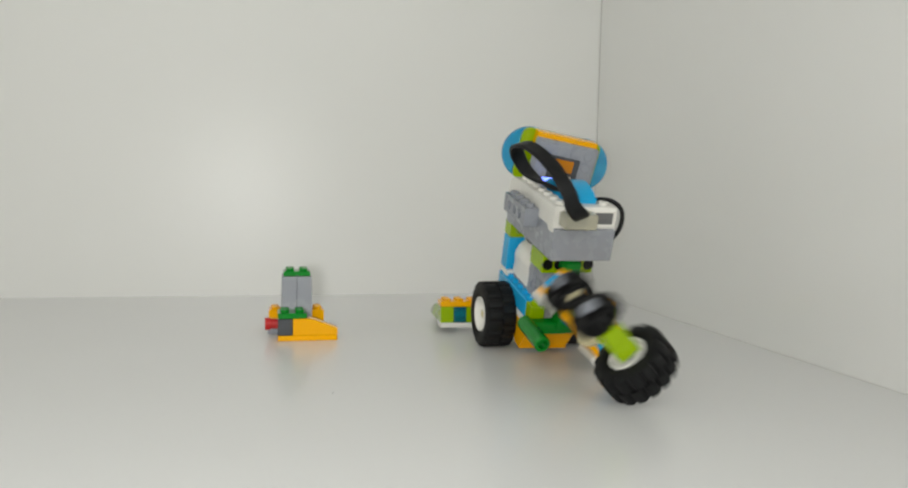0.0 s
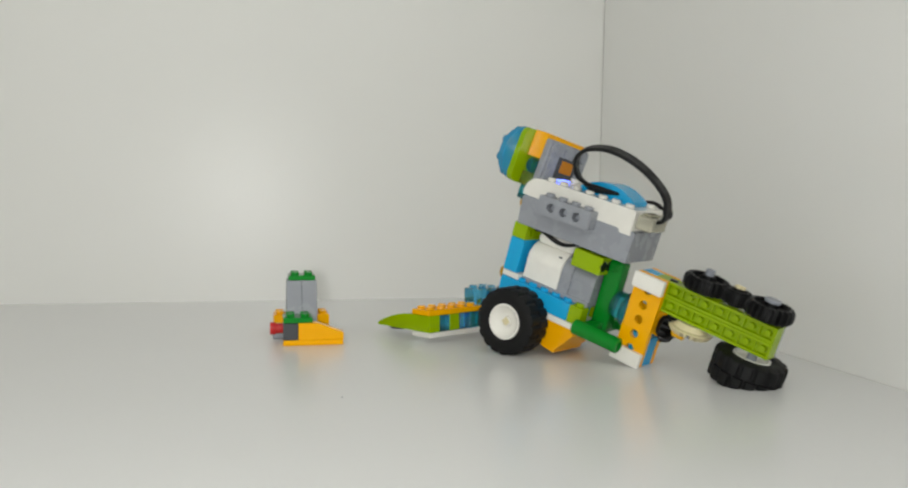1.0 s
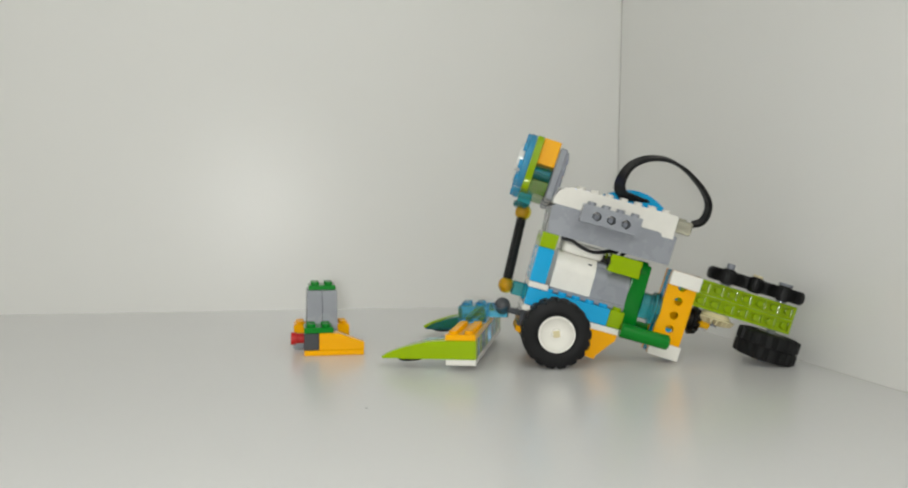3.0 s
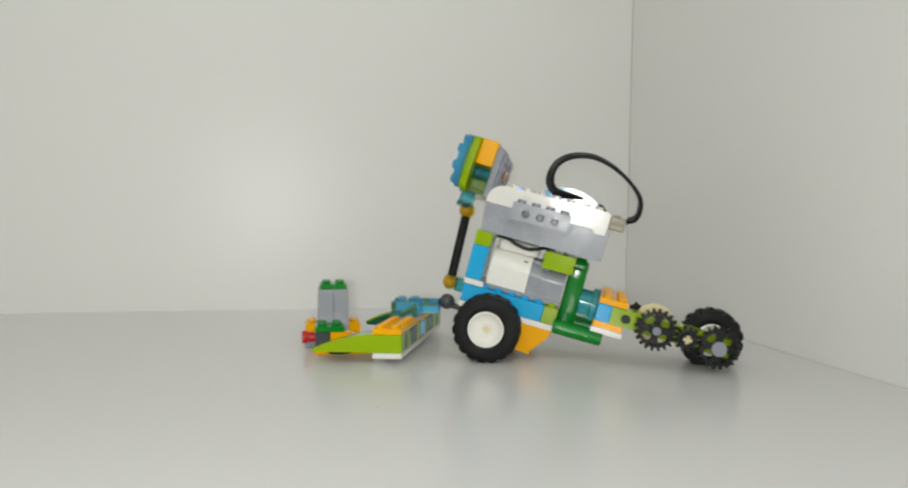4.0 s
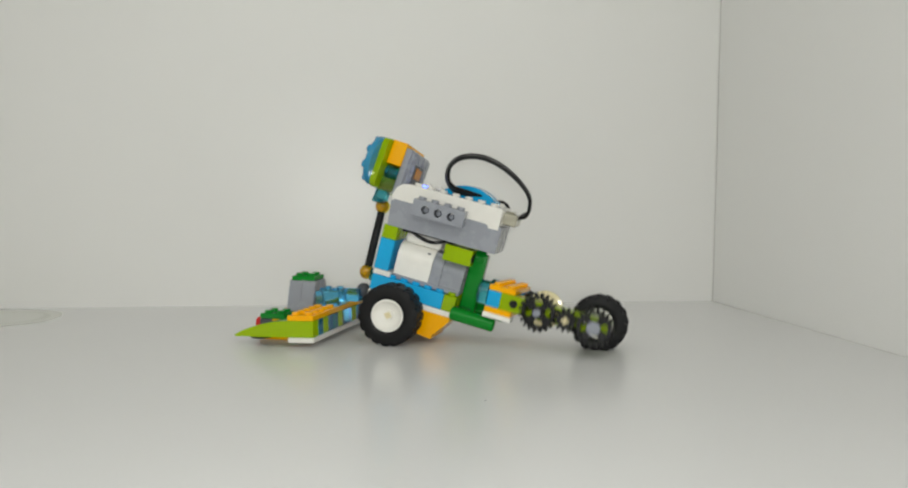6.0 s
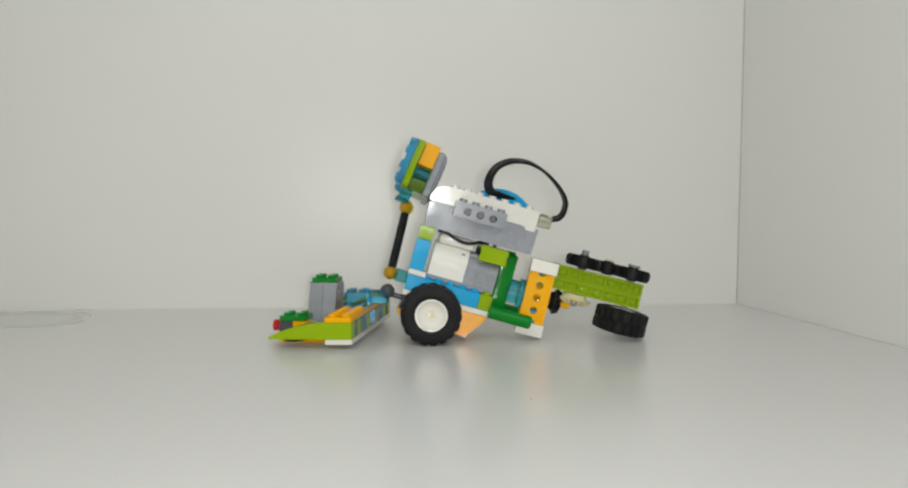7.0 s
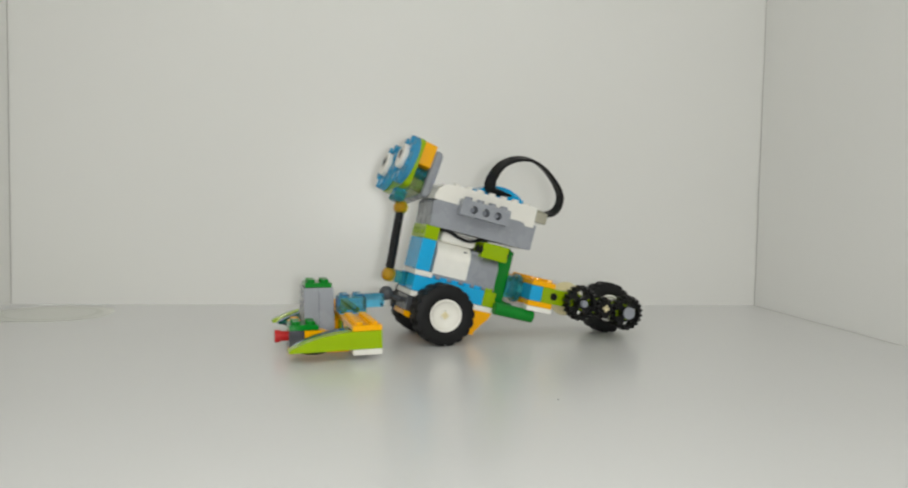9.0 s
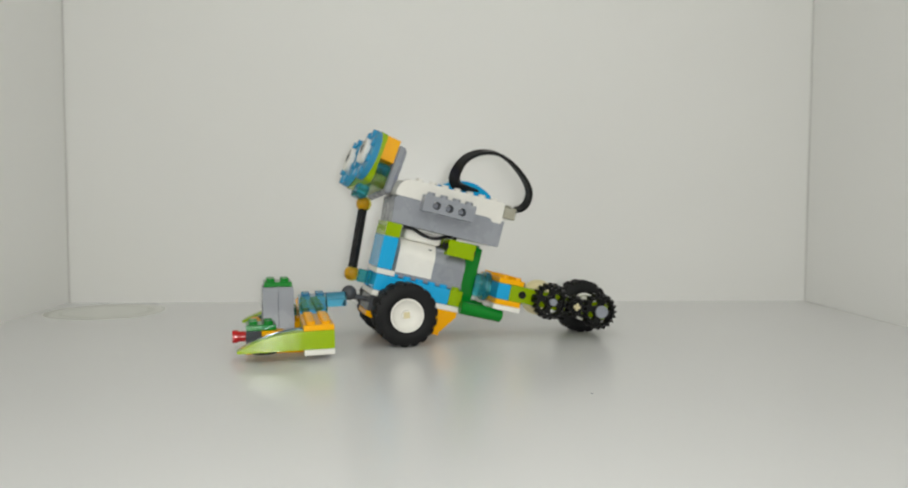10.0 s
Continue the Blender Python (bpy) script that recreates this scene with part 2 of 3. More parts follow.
def tyre_mesh(r, w, lugs, depth):
    """A tyre about y in one skin, its tread blocks staggered in two rows."""
    bm = bmesh.new()
    h, rb = w / 2, r - depth
    prof = [(r * 0.52, -h + 1.2, 0), (r * 0.60, -h + 0.2, 0), (r * 0.66, -h, 0), (rb * 0.84, -h, 0), (rb * 0.92, -h + 0.3, 0), (rb * 0.985, -h + 1.0, 1), (rb, -h + 2.2, 1), (rb, -0.4, 1), (rb, -0.25, 0), (rb, 0.25, 0), (rb, 0.4, 2), (rb, h - 2.2, 2), (rb * 0.985, h - 1.0, 2), (rb * 0.92, h - 0.3, 0), (rb * 0.84, h, 0), (r * 0.66, h, 0), (r * 0.60, h - 0.2, 0), (r * 0.52, h - 1.2, 0), (r * 0.50, 0, 0)]
    seg = lugs * 8
    rings = []
    for k in range(seg):
        a = 2 * math.pi * k / seg
        ring = []
        for q, y, row in prof:
            up = 0.0
            if row:
                phase = (k + (4 if row == 2 else 0)) % 8
                up = depth * (0.0, 0.85, 1.0, 1.0, 1.0, 1.0, 0.85, 0.0)[phase]
            ring.append(bm.verts.new(((q + up) * math.cos(a), y, (q + up) * math.sin(a))))
        rings.append(ring)
    n = len(prof)
    for k in range(seg):
        a, b = rings[k], rings[(k + 1) % seg]
        for m in range(n):
            bm.faces.new((a[m], a[(m + 1) % n], b[(m + 1) % n], b[m]))
    return bm


def wheel(name, r, w, lugs, parent, at, out, label):
    """Wheel: treaded tyre on a white rim; out is the side (1 or -1 along y) on which the rim shows."""
    tyre = part("tyre" if parent.parent else name, tyre_mesh(r, w, lugs, 1.0), M_TYRE, parent, label, at)
    bm = bmesh.new()
    h = w / 2
    o = out
    rim = r * 0.53
    lathe(bm, [(0, -o * (h - 2)), (rim * 0.8, -o * (h - 2)), (rim, -o * (h - 1)), (rim, o * (h - 1.2)), (rim * 0.99, o * (h - 0.4)), (rim * 0.9, o * (h - 0.4)), (rim * 0.84, o * (h - 1.6)), (rim * 0.5, o * (h - 4.2)), (2.9, o * (h - 4.6)), (2.7, o * (h - 2.2)), (0, o * (h - 2.2))], (0, 0, 0), "y", 40)
    if parent.parent:
        part("rim", bm, M_WHITE, parent, "white plastic rim", at)
    else:
        part("rim", bm, M_WHITE, tyre, "white plastic rim")
        bm = bmesh.new()
        box(bm, -1.9, 1.9, min(o * (h - 3), o * (h - 2.0)), max(o * (h - 3), o * (h - 2.0)), -1.9, 1.9, 0.3)
        part("axle_end", bm, M_TAN, tyre, "cream cross axle end")
    return tyre


def gear_mesh(r, teeth, y0, y1, ports, port_r, port_at, thick=3.6):
    """A double-bevelled gear about y: teeth proud in the middle and sloping away to both faces, a raised rim and a hub."""
    bm = bmesh.new()
    mid, root, n = (y0 + y1) / 2, r - 2.3, teeth * 4
    rings = []
    for y, tip in ((-thick, 0.4), (-thick * 0.6, 0.92), (-0.7, 1.0), (0.7, 1.0), (thick * 0.6, 0.92), (thick, 0.4)):
        ring = []
        for k in range(teeth):
            for da, up in ((-0.33, 0.0), (-0.15, 1.0), (0.15, 1.0), (0.33, 0.0)):
                a = 2 * math.pi * (k + da) / teeth
                q = root + 2.3 * up * tip
                ring.append(bm.verts.new((q * math.cos(a), mid + y, q * math.sin(a))))
        rings.append(ring)
    for a, b in zip(rings, rings[1:]):
        for k in range(n):
            bm.faces.new((a[k], a[(k + 1) % n], b[(k + 1) % n], b[k]))
    inner = []
    for ring, y in ((rings[0], -thick), (rings[-1], thick)):
        lip = [bm.verts.new((v.co.x * (root - 1.3) / root, mid + y, v.co.z * (root - 1.3) / root)) for v in ring]
        low = [bm.verts.new((v.co.x, mid + y * 0.55, v.co.z)) for v in lip]
        for k in range(n):
            m = (k + 1) % n
            bm.faces.new((ring[k], ring[m], lip[m], lip[k]))
            bm.faces.new((lip[k], lip[m], low[m], low[k]))
        inner.append(low)
    holes = [(port_at * math.cos(2 * math.pi * (k + 0.5) / ports), port_at * math.sin(2 * math.pi * (k + 0.5) / ports), port_r) for k in range(ports)]
    web = [((root - 1.3) * math.cos(2 * math.pi * k / 40), (root - 1.3) * math.sin(2 * math.pi * k / 40)) for k in range(40)]
    prism(bm, web, mid - thick * 0.5, mid + thick * 0.5, holes)
    lathe(bm, [(0, y0 - mid), (3.2, y0 - mid), (3.4, -thick * 0.5), (3.4, thick * 0.5), (3.2, y1 - mid), (0, y1 - mid)], (0, mid, 0), "y", 20)
    return bm


def bevel_mesh(r, teeth, depth, back):
    """A cone-shaped gear about z: teeth from the rim inwards on the face at depth, a plain back at zero."""
    bm = bmesh.new()
    rings = []
    for q, h, up in ((0.0, -back, 0), (r * 0.62, -back, 0), (r * 0.80, 0.0, 0), (r, 0.4, 0), (r, 0.9, 0), (r * 0.86, depth, 1), (r * 0.55, depth * 1.25, 1), (0.0, depth * 1.25, 0)):
        if q == 0.0:
            rings.append([bm.verts.new((0, 0, h))])
            continue
        ring = []
        for k in range(teeth * 4):
            a = 2 * math.pi * k / (teeth * 4)
            proud = 1.0 if k % 4 in (1, 2) else 0.0
            ring.append(bm.verts.new((q * math.cos(a), q * math.sin(a), h - (1.0 - proud) * up * depth * 0.75)))
        rings.append(ring)
    for a, b in zip(rings, rings[1:]):
        n = max(len(a), len(b))
        for k in range(n):
            m = (k + 1) % n
            if len(a) == 1:
                bm.faces.new((a[0], b[k], b[m]))
            elif len(b) == 1:
                bm.faces.new((a[k], a[m], b[0]))
            else:
                bm.faces.new((a[k], a[m], b[m], b[k]))
    return bm


def technic_bar(x0, x1, y0, y1, z0, z1, holes, r=2.45):
    bm = bmesh.new()
    prism(bm, rounded(x0, x1, z0, z1, 0.3, 1), y0, y1, [(x, z, r) for x, z in holes])
    return bm


robot = new("toy_robot")
robot.empty_display_size = 0.02
tagged(robot, "toy brick robot with hub, motor, two black wheels and geared tail", "toy robot")

# chassis
brick("chassis_brick", -26.8, 19.6, 8, 16, 9.6, 19.2, M_BLUE, robot, True, "azure blue studded brick")
brick("chassis_brick", -26.8, 19.6, -16, -8, 9.6, 19.2, M_BLUE, robot, True, "azure blue studded brick")
brick("cross_brick", 10.6, 18.5, -7.9, 7.9, 9.6, 19.2, M_BLUE, robot, False, "azure blue brick")
brick("end_brick", -34.8, -26.8, 8, 16, 9.6, 19.2, M_LIME, robot, True, "lime green brick")
brick("end_brick", -34.8, -26.8, -16, -8, 9.6, 19.2, M_LIME, robot, True, "lime green brick")
brick("base_plate", -34.8, 19.9, -16.2, 16.2, 6.2, 9.5, M_WHITE, robot, False, "white plate")
bm = bmesh.new()
prism(bm, [(-34.5, 6.2), (-34.3, 3.2), (-26.4, -7.4), (-26.0, -9.6), (-17.5, -9.0), (-14, -4), (-14, 6.2)], -12, 15.0)
bm.transform(Matrix.Rotation(radians(-2.5), 4, "Z"))
part("wedge", bm, M_ORANGE, robot, "bright orange inverted wedge brick")
brick("front_brick", -8, 19.5, -12, 12, -3.4, 6.1, M_DGREY, robot, False, "dark grey brick")
bm = bmesh.new()
prism(bm, [(-8, -3.5), (-8, -9), (10, -9), (19.8, -6.4), (19.8, -3.5)], -11.5, 11.5)
part("front_plate", bm, M_ORANGE, robot, "bright orange bevelled plate")
bm = bmesh.new()
rod(bm, (0, -20, 0), "y", 2.3, 40, 12)
part("axle", bm, M_BLACK, robot)

# joint that holds the plough
bm = bmesh.new()
rod(bm, (18.5, -5, 1.6), "x", 1.7, 8, 12)
ball(bm, (29.0, -5, 3.1), 4.6)
part("ball_joint", bm, M_DGREY, robot, "dark grey ball joint")

# front column
brick("column_plate", 8.8, 20.0, -12, 15.4, 19.3, 22.6, M_WHITE, robot, False, "white plate")
brick("column_brick", 11.0, 20.2, -12, 15.4, 22.7, 42.0, M_BLUE, robot, False, "tall azure blue brick")
bm = technic_bar(-12.0, 15.2, -20.0, -11.0, 42.1, 50.3, [(-6.4 + 8 * k, 46.2) for k in range(3)], 2.2)
bm.transform(Matrix(((0, -1, 0, 0), (1, 0, 0, 0), (0, 0, 1, 0), (0, 0, 0, 1))))
part("holed_brick", bm, M_LIME, robot, "lime green brick with round holes")

# motor
bm = bmesh.new()
def dee(x0, x1, r, zc, yc=0.0, half=11.0, base=21.4):
    pts = [(yc + half * math.sin(radians(a)), zc + r * math.cos(radians(a))) for a in range(-105, 106, 10)]
    pts = [(yc - half, base)] + [(y, max(base, z)) for y, z in pts] + [(yc + half, base)]
    ring = [[bm.verts.new((x, y, z)) for y, z in pts] for x in (x0, x1)]
    for k in range(len(pts)):
        n = (k + 1) % len(pts)
        bm.faces.new((ring[0][k], ring[0][n], ring[1][n], ring[1][k]))
    bm.faces.new(ring[0])
    bm.faces.new(ring[1][::-1])
dee(-14.2, 8.3, 10.4, 33.0, 0, 12.0, 22.2)
motor = part("motor", bm, M_WHITE, robot, "white half-round motor housing")
bm = bmesh.new()
dee(-21.0, -14.4, 9.9, 32.4, 0, 11.6, 22.2)
dee(-34.4, -21.0, 8.4, 31.6, 0, 10.2, 22.2)
box(bm, -34.4, 8.2, -11.8, 11.8, 19.3, 22.3, 0.5)
box(bm, -24, -14.5, -8, 8, 37, 41.4, 0.6)
part("gearbox", bm, M_GREY, motor, "light grey motor gearbox")
bm = bmesh.new()
box(bm, -16.5, 7.0, -9, 9, 42.4, 49.0, 2.4)
part("motor_top", bm, M_WHITE, motor, "white motor cover")
bm = bmesh.new()
box(bm, -11.6, -9.4, 10.0, 11.2, 37.6, 39.6, 0.2, Matrix.Translation((0, -1.3, 0)))
part("screw", bm, M_DGREY, motor, "small dark grey square dot")
bm = bmesh.new()
strip(bm, [(9, 10.0, 49.4), (3, 10.2, 49.4), (-3, 10.2, 47.4), (-9, 10.2, 46.4), (-14, 10.0, 47.4), (-18.2, 8, 49.2), (-24, 1, 49.9)], 2.6, 1.9)
part("motor_cable", bm, M_CABLE, robot, "thin black cable")
for y0, y1 in ((2.0, 14.0), (-14.0, -2.0)):
    rear = brick("rear_brick", -37.2, -19.6, y0, y1, 38.8, 48.5, M_LIME, robot, False, "lime green brick with black discs for its round holes", 0.0)
    for x, s in ((-19.6, 1), (-37.2, -1)):
        for y in (y0 + 2.8, y1 - 2.8):
            # no hole is cut: a black rimmed disc stands for its shaded inside
            bm = bmesh.new()
            lathe(bm, [(0, 0.04 * s), (2.3, 0.04 * s), (2.3, -0.6 * s), (2.9, -0.6 * s), (2.9, 0.3 * s), (2.3, 0.3 * s), (2.3, 0.05 * s)], (x, y, 43.6), "x", 16)
            part("hole_rim", bm, M_BLACK, rear, "black rimmed disc for the shade in a round hole")

# green frame behind the motor: an upright, a cross bar and two round feet
bm = bmesh.new()
box(bm, -45.0, -35.2, -4.0, 4.6, 9.5, 47.2, 1.1)
lathe(bm, [(2.6, -43.2), (4.4, -43.2), (4.9, -42.8), (4.9, -37.4), (2.6, -37.4), (2.6, -43.2)], (0, 0.3, 44.0), "x", 24)
box(bm, -43.0, -36.0, -20, 20, 6.8, 13.4, 1.1)
for y in (18.5, -18.5):
    lathe(bm, [(2.5, -61), (3.4, -61), (4.1, -60.3), (4.1, -34.6), (3.4, -34), (0, -34), (0, -57), (2.5, -57), (2.5, -61)], (0, y, 10.1), "x", 24)
part("angle_beam", bm, M_GREEN, robot, "green frame beam with round tube feet")

# hub
bm = bmesh.new()
prism(bm, [(-50.0, 50.4), (-50.4, 66.3), (-48.2, 66.8), (17.0, 66.8), (19.2, 65.0), (18.0, 50.4)], -16.4, 15.7)
hub = part("hub", bm, M_GREY, robot, "light grey battery hub")
bm = bmesh.new()
prism(bm, [(-48.4, 64.5), (-48.4, 76.4), (-47.4, 77.4), (10.5, 77.4), (14.7, 76.4), (17.8, 73.6), (19.3, 69.6), (19.3, 66.6), (-40, 66.6), (-41.6, 66), (-42.4, 64.5)], -16.8, 16.1)
studs(bm, [6 - 8 * k for k in range(7)], (-12, 11.5), 77.4)
part("cover", bm, M_WHITE, hub, "white studded hub cover")
bm = technic_bar(-28.4, 3.6, 16.1, 23.6, 61.0, 70.6, [(-4.5 - 8 * k, 65.4) for k in range(3)])
studs(bm, [-0.5 - 8 * k for k in range(4)], (19.8,), 70.6)
part("side_brick", bm, M_GREY, hub, "light grey brick with three holes")
bm = bmesh.new()
rod(bm, (-20.5, 16.4, 65.4), "y", 1.5, 4.8, 14)
rod(bm, (-12.5, 16.4, 65.4), "y", 1.5, 4.8, 14)
rod(bm, (-4.5, 16.4, 65.4), "y", 1.5, 4.8, 14)
part("hole_pin", bm, M_GREY2, hub)
for yc in (6.0, -10.0):
    bm = bmesh.new()
    for a in ((-49.3, -48.3, yc - 5.9, yc + 5.9, 75.0, 76.0), (-49.3, -48.3, yc - 5.9, yc + 5.9, 68.0, 69.0), (-49.3, -48.3, yc - 5.9, yc - 4.9, 69.0, 75.0), (-49.3, -48.3, yc + 4.9, yc + 5.9, 69.0, 75.0)):
        box(bm, *a, 0.2)
    part("port_rim", bm, M_WHITE, hub)
    bm = bmesh.new()
    box(bm, -48.7, -48.3, yc - 4.9, yc + 4.9, 69.0, 75.0, 0)
    box(bm, -49.2, -48.6, yc - 3, yc + 3, 71.2, 72.4, 0.1)
    part("port", bm, M_PORT, hub, "dark grey cable port")
bm = bmesh.new()
box(bm, -57.6, -48.9, -3.0, 14.0, 68.6, 76.0, 0.7)
box(bm, -54.5, -49.5, 0.0, 11.6, 75.9, 77.0, 0.5)
part("plug", bm, M_PLUG, hub, "smoky clear cable plug")
bm = bmesh.new()
box(bm, -56.6, -50.0, 1.4, 8.8, 71.6, 73.2, 0.3)
part("plug_wire", bm, M_CABLE, hub, "dark wires inside the plug")
bm = bmesh.new()
strip(bm, [(-33, 4, 79.4), (-25, 7, 80.0), (-16, 12, 81.6), (-12.2, 19.5, 87), (-13.6, 25.8, 95.2), (-20, 28.8, 101.0), (-30, 28.0, 103.6), (-40, 25.0, 102.2), (-49, 21.6, 98.4), (-57, 18.8, 93), (-61.6, 16.2, 87.5), (-62.6, 13.6, 81.5), (-61.4, 9.4, 77.6), (-58.2, 6.4, 75.4)], 7.8, 1.9, 40, -16)
part("sensor_cable", bm, M_CABLE, robot, "flat black looped cable")
bm = bmesh.new()
strip(bm, [(-36, -9, 78.2), (-42, -14, 80), (-46, -19.5, 77), (-46, -21.5, 70), (-43, -21, 62), (-36, -18, 54), (-30, -12, 49.0)], 1.8, 1.8)
part("far_cable", bm, M_CABLE, robot, "thin black cable")
bm = bmesh.new()
arc = [(-41.5 + 32 * k / 12, 77.4 + 7.9 * math.sin(math.pi * (0.06 + 0.88 * k / 12)) ** 0.75) for k in range(13)]
prism(bm, [(-41.5, 77.5)] + arc + [(-9.5, 77.5)], -8.2, 7.6)
part("bow_brick", bm, M_BLUE, robot, "azure blue curved bow brick")

bm = bmesh.new()
box(bm, 3.5, 8.5, -4, 4, 77.3, 78.2, 0.3)
part("status_light", bm, M_LED, hub, "small glowing blue button")

# head
HY = -9.5
bm = bmesh.new()
prism(bm, rounded(HY - 24.5, HY + 22.5, 68.2, 99.8, 5.0, 5), 27.2, 31.0)
bm.transform(Matrix(((0, 1, 0, 0), (1, 0, 0, 0), (0, 0, 1, 0), (0, 0, 0, 1))))
head = part("head", bm, M_LIME, robot, "lime green face plate")
brick("brow_brick", 17.1, 27.1, HY - 19.5, HY + 16, 85.2, 100.3, M_ORANGE, head, False, "bright orange brick")
bm = bmesh.new()
box(bm, 12.6, 17.0, HY - 20, HY + 16.4, 67.4, 97.6, 0.8)
box(bm, 11.2, 12.8, HY - 18.4, HY + 14.8, 70.0, 96.4, 0.5)
for y in steps(HY - 18, HY + 14):
    rod(bm, (10.5, y, 92.8), "x", 2.5, 1.0, 14)
for z in (72.8, 79.4, 86.0):
    rod(bm, (10.5, HY - 14, z), "x", 2.5, 1.0, 14)
    rod(bm, (10.5, HY + 10.5, z), "x", 2.5, 1.0, 14)
part("sensor", bm, M_GREY, head, "light grey distance sensor")
brick("sensor_window", 10.8, 11.4, HY - 10.5, HY + 7, 75.0, 90, M_DGREY, head, False, "dark sensor window")
brick("sensor_lens", 10.4, 11.0, HY - 7.2, HY + 3.8, 81.5, 88.5, M_LENS, head, False, "amber sensor lens")
for y in (HY - 10, HY + 10):
    bm = bmesh.new()
    rod(bm, (17.3, y, 80.6), "x", 4.0, 9.7, 20)
    rod(bm, (17.3, y, 73.2), "x", 3.6, 9.7, 20)
    part("round_brick", bm, M_CTEAL, head, "clear teal round bricks")
brick("chin_brick", 17.2, 27.0, HY - 15, HY + 15, 68.4, 76.4, M_CLIME, head, False, "clear lime brick")
for y in (HY - 17.4, HY + 15.4):
    bm = bmesh.new()
    lathe(bm, [(0, 31.1), (15.0, 31.1), (15.5, 31.5), (15.6, 32.0), (15.6, 34.2), (15.2, 34.8), (14.6, 35.0), (0, 35.0)], (0, y, 84.2), "x", 64)
    for k in range(8):
        a = 2 * math.pi * (k + 0.5) / 8
        rod(bm, (34.6, y + 12.8 * math.cos(a), 84.2 + 12.8 * math.sin(a)), "x", 2.5, 1.9, 14)
    part("eye_disc", bm, M_CSKY, head, "clear light blue flower disc")
    bm = bmesh.new()
    lathe(bm, [(0, 0), (7.2, 0), (7.4, 0.3), (7.4, 2.6), (7.0, 3.0), (0, 3.0)], (0, 0, 0), "x", 36)
    bm.transform(Matrix.Translation((34.9, y, 85.2)) @ Matrix.Diagonal((1, 1.0, 1.06, 1)))
    part("eye", bm, M_WHITE, head, "white round eye tile")
    bm = bmesh.new()
    lathe(bm, [(0, 0), (3.3, 0), (3.3, 0.15), (0, 0.15)], (0, 0, 0), "x", 24)
    bm.transform(Matrix.Translation((37.85, y - 1.0, 87.4)) @ Matrix.Diagonal((1, 0.88, 1.22, 1)))
    part("pupil", bm, M_BLACK, head, "black printed pupil")
    bm = bmesh.new()
    lathe(bm, [(0, 0), (1.0, 0), (1.0, 0.12), (0, 0.12)], (38.0, y - 0.2, 89.4), "x", 16)
    part("glint", bm, M_WHITE, head, "white printed dot")
HEAD_TILT = mm(4.6, HY - 4.5, 82.6, 8, 0, 0) @ mm(0, -HY, -84.0)
head.matrix_basis = HEAD_TILT
HEAD_PIVOT = Vector((29.0, HY, 80.0))
LINK_TOP, LINK_LOW = Vector((31.6, -10.4, 57.6)), Vector((30.0, -5.6, 15.0))
for c, z in ((LINK_TOP, 1), (LINK_LOW, -1)):
    bm = bmesh.new()
    ball(bm, c, 4.7)
    part("link_ball", bm, M_CYELLOW, robot, "clear yellow ball end")
    bm = bmesh.new()
    ball(bm, c + Vector((0.6, 0, 0)), 3.0)
    part("link_core", bm, M_YELLOW, robot, "yellow ball")
bm = bmesh.new()
box(bm, 23.4, 31.0, -9.5, -1.5, 61.0, 68.3, 0.8)
rod(bm, (28.6, -5.5, 60.0), "z", 3.8, 3.0, 18)
part("head_socket", bm, M_CTEAL, head, "clear teal socket brick")
bm = bmesh.new()
box(bm, 18.8, 27.0, -10, -1.5, 11.0, 18.8, 0.8)
part("body_socket", bm, M_CTEAL, robot, "clear teal socket brick")
bm = bmesh.new()
d = LINK_TOP - LINK_LOW
lathe(bm, [(0, 3), (2.0, 3), (2.1, 3.4), (2.1, d.length - 3.4), (2.0, d.length - 3), (0, d.length - 3)], (0, 0, 0), "z", 14)
for k in range(4):
    box(bm, -0.7, 0.7, 1.6, 2.65, 4, d.length - 4, 0.1, Matrix.Rotation(radians(45 + 90 * k), 4, "Z"))
bm.transform(Matrix.Translation(LINK_LOW) @ d.to_track_quat("Z", "Y").to_matrix().to_4x4())
part("link_rod", bm, M_BLACK, robot, "black connecting rod")

# main wheels
WHEEL_R = 18.5
wheel_l = wheel("wheel", WHEEL_R, 17.0, 18, robot, mm(0, 24.0, 0), 1, "black treaded tyre on a white rim")
wheel_r = wheel("wheel", WHEEL_R, 17.0, 18, robot, mm(0, -24.0, 0), -1, "black treaded tyre on a white rim")

# ---- tail: a twisting geared arm on the motor's shaft ----
TAIL_AT = (-52.0, 0.0, 25.0)


def hollow_beam(x0, x1, y0, y1, z0, z1, holes):
    """A holed beam whose underside is open, with a peg in each cell."""
    bm = bmesh.new()
    n = len(steps(x0, x1))
    prism(bm, rounded(x0, x1, z0 + 2.6, z1, 0.3, 1), y0, y1, holes)
    for y in (y0, y1 - 1.4):
        box(bm, x0, x1, y, y + 1.4, z0, z0 + 2.7, 0.15)
    for x in (x0, x1 - 1.4):
        box(bm, x, x + 1.4, y0 + 1.3, y1 - 1.3, z0, z0 + 2.7, 0.15)
    for k in range(1, n):
        x = x0 + (x1 - x0) * k / n
        box(bm, x - 0.5, x + 0.5, y0 + 1.3, y1 - 1.3, z0 + 0.7, z0 + 2.7, 0.1)
    for x in steps(x0, x1):
        rod(bm, (x, (y0 + y1) / 2, z0 + 0.2), "z", 1.7, 2.6, 12, 0.2)
    return bm


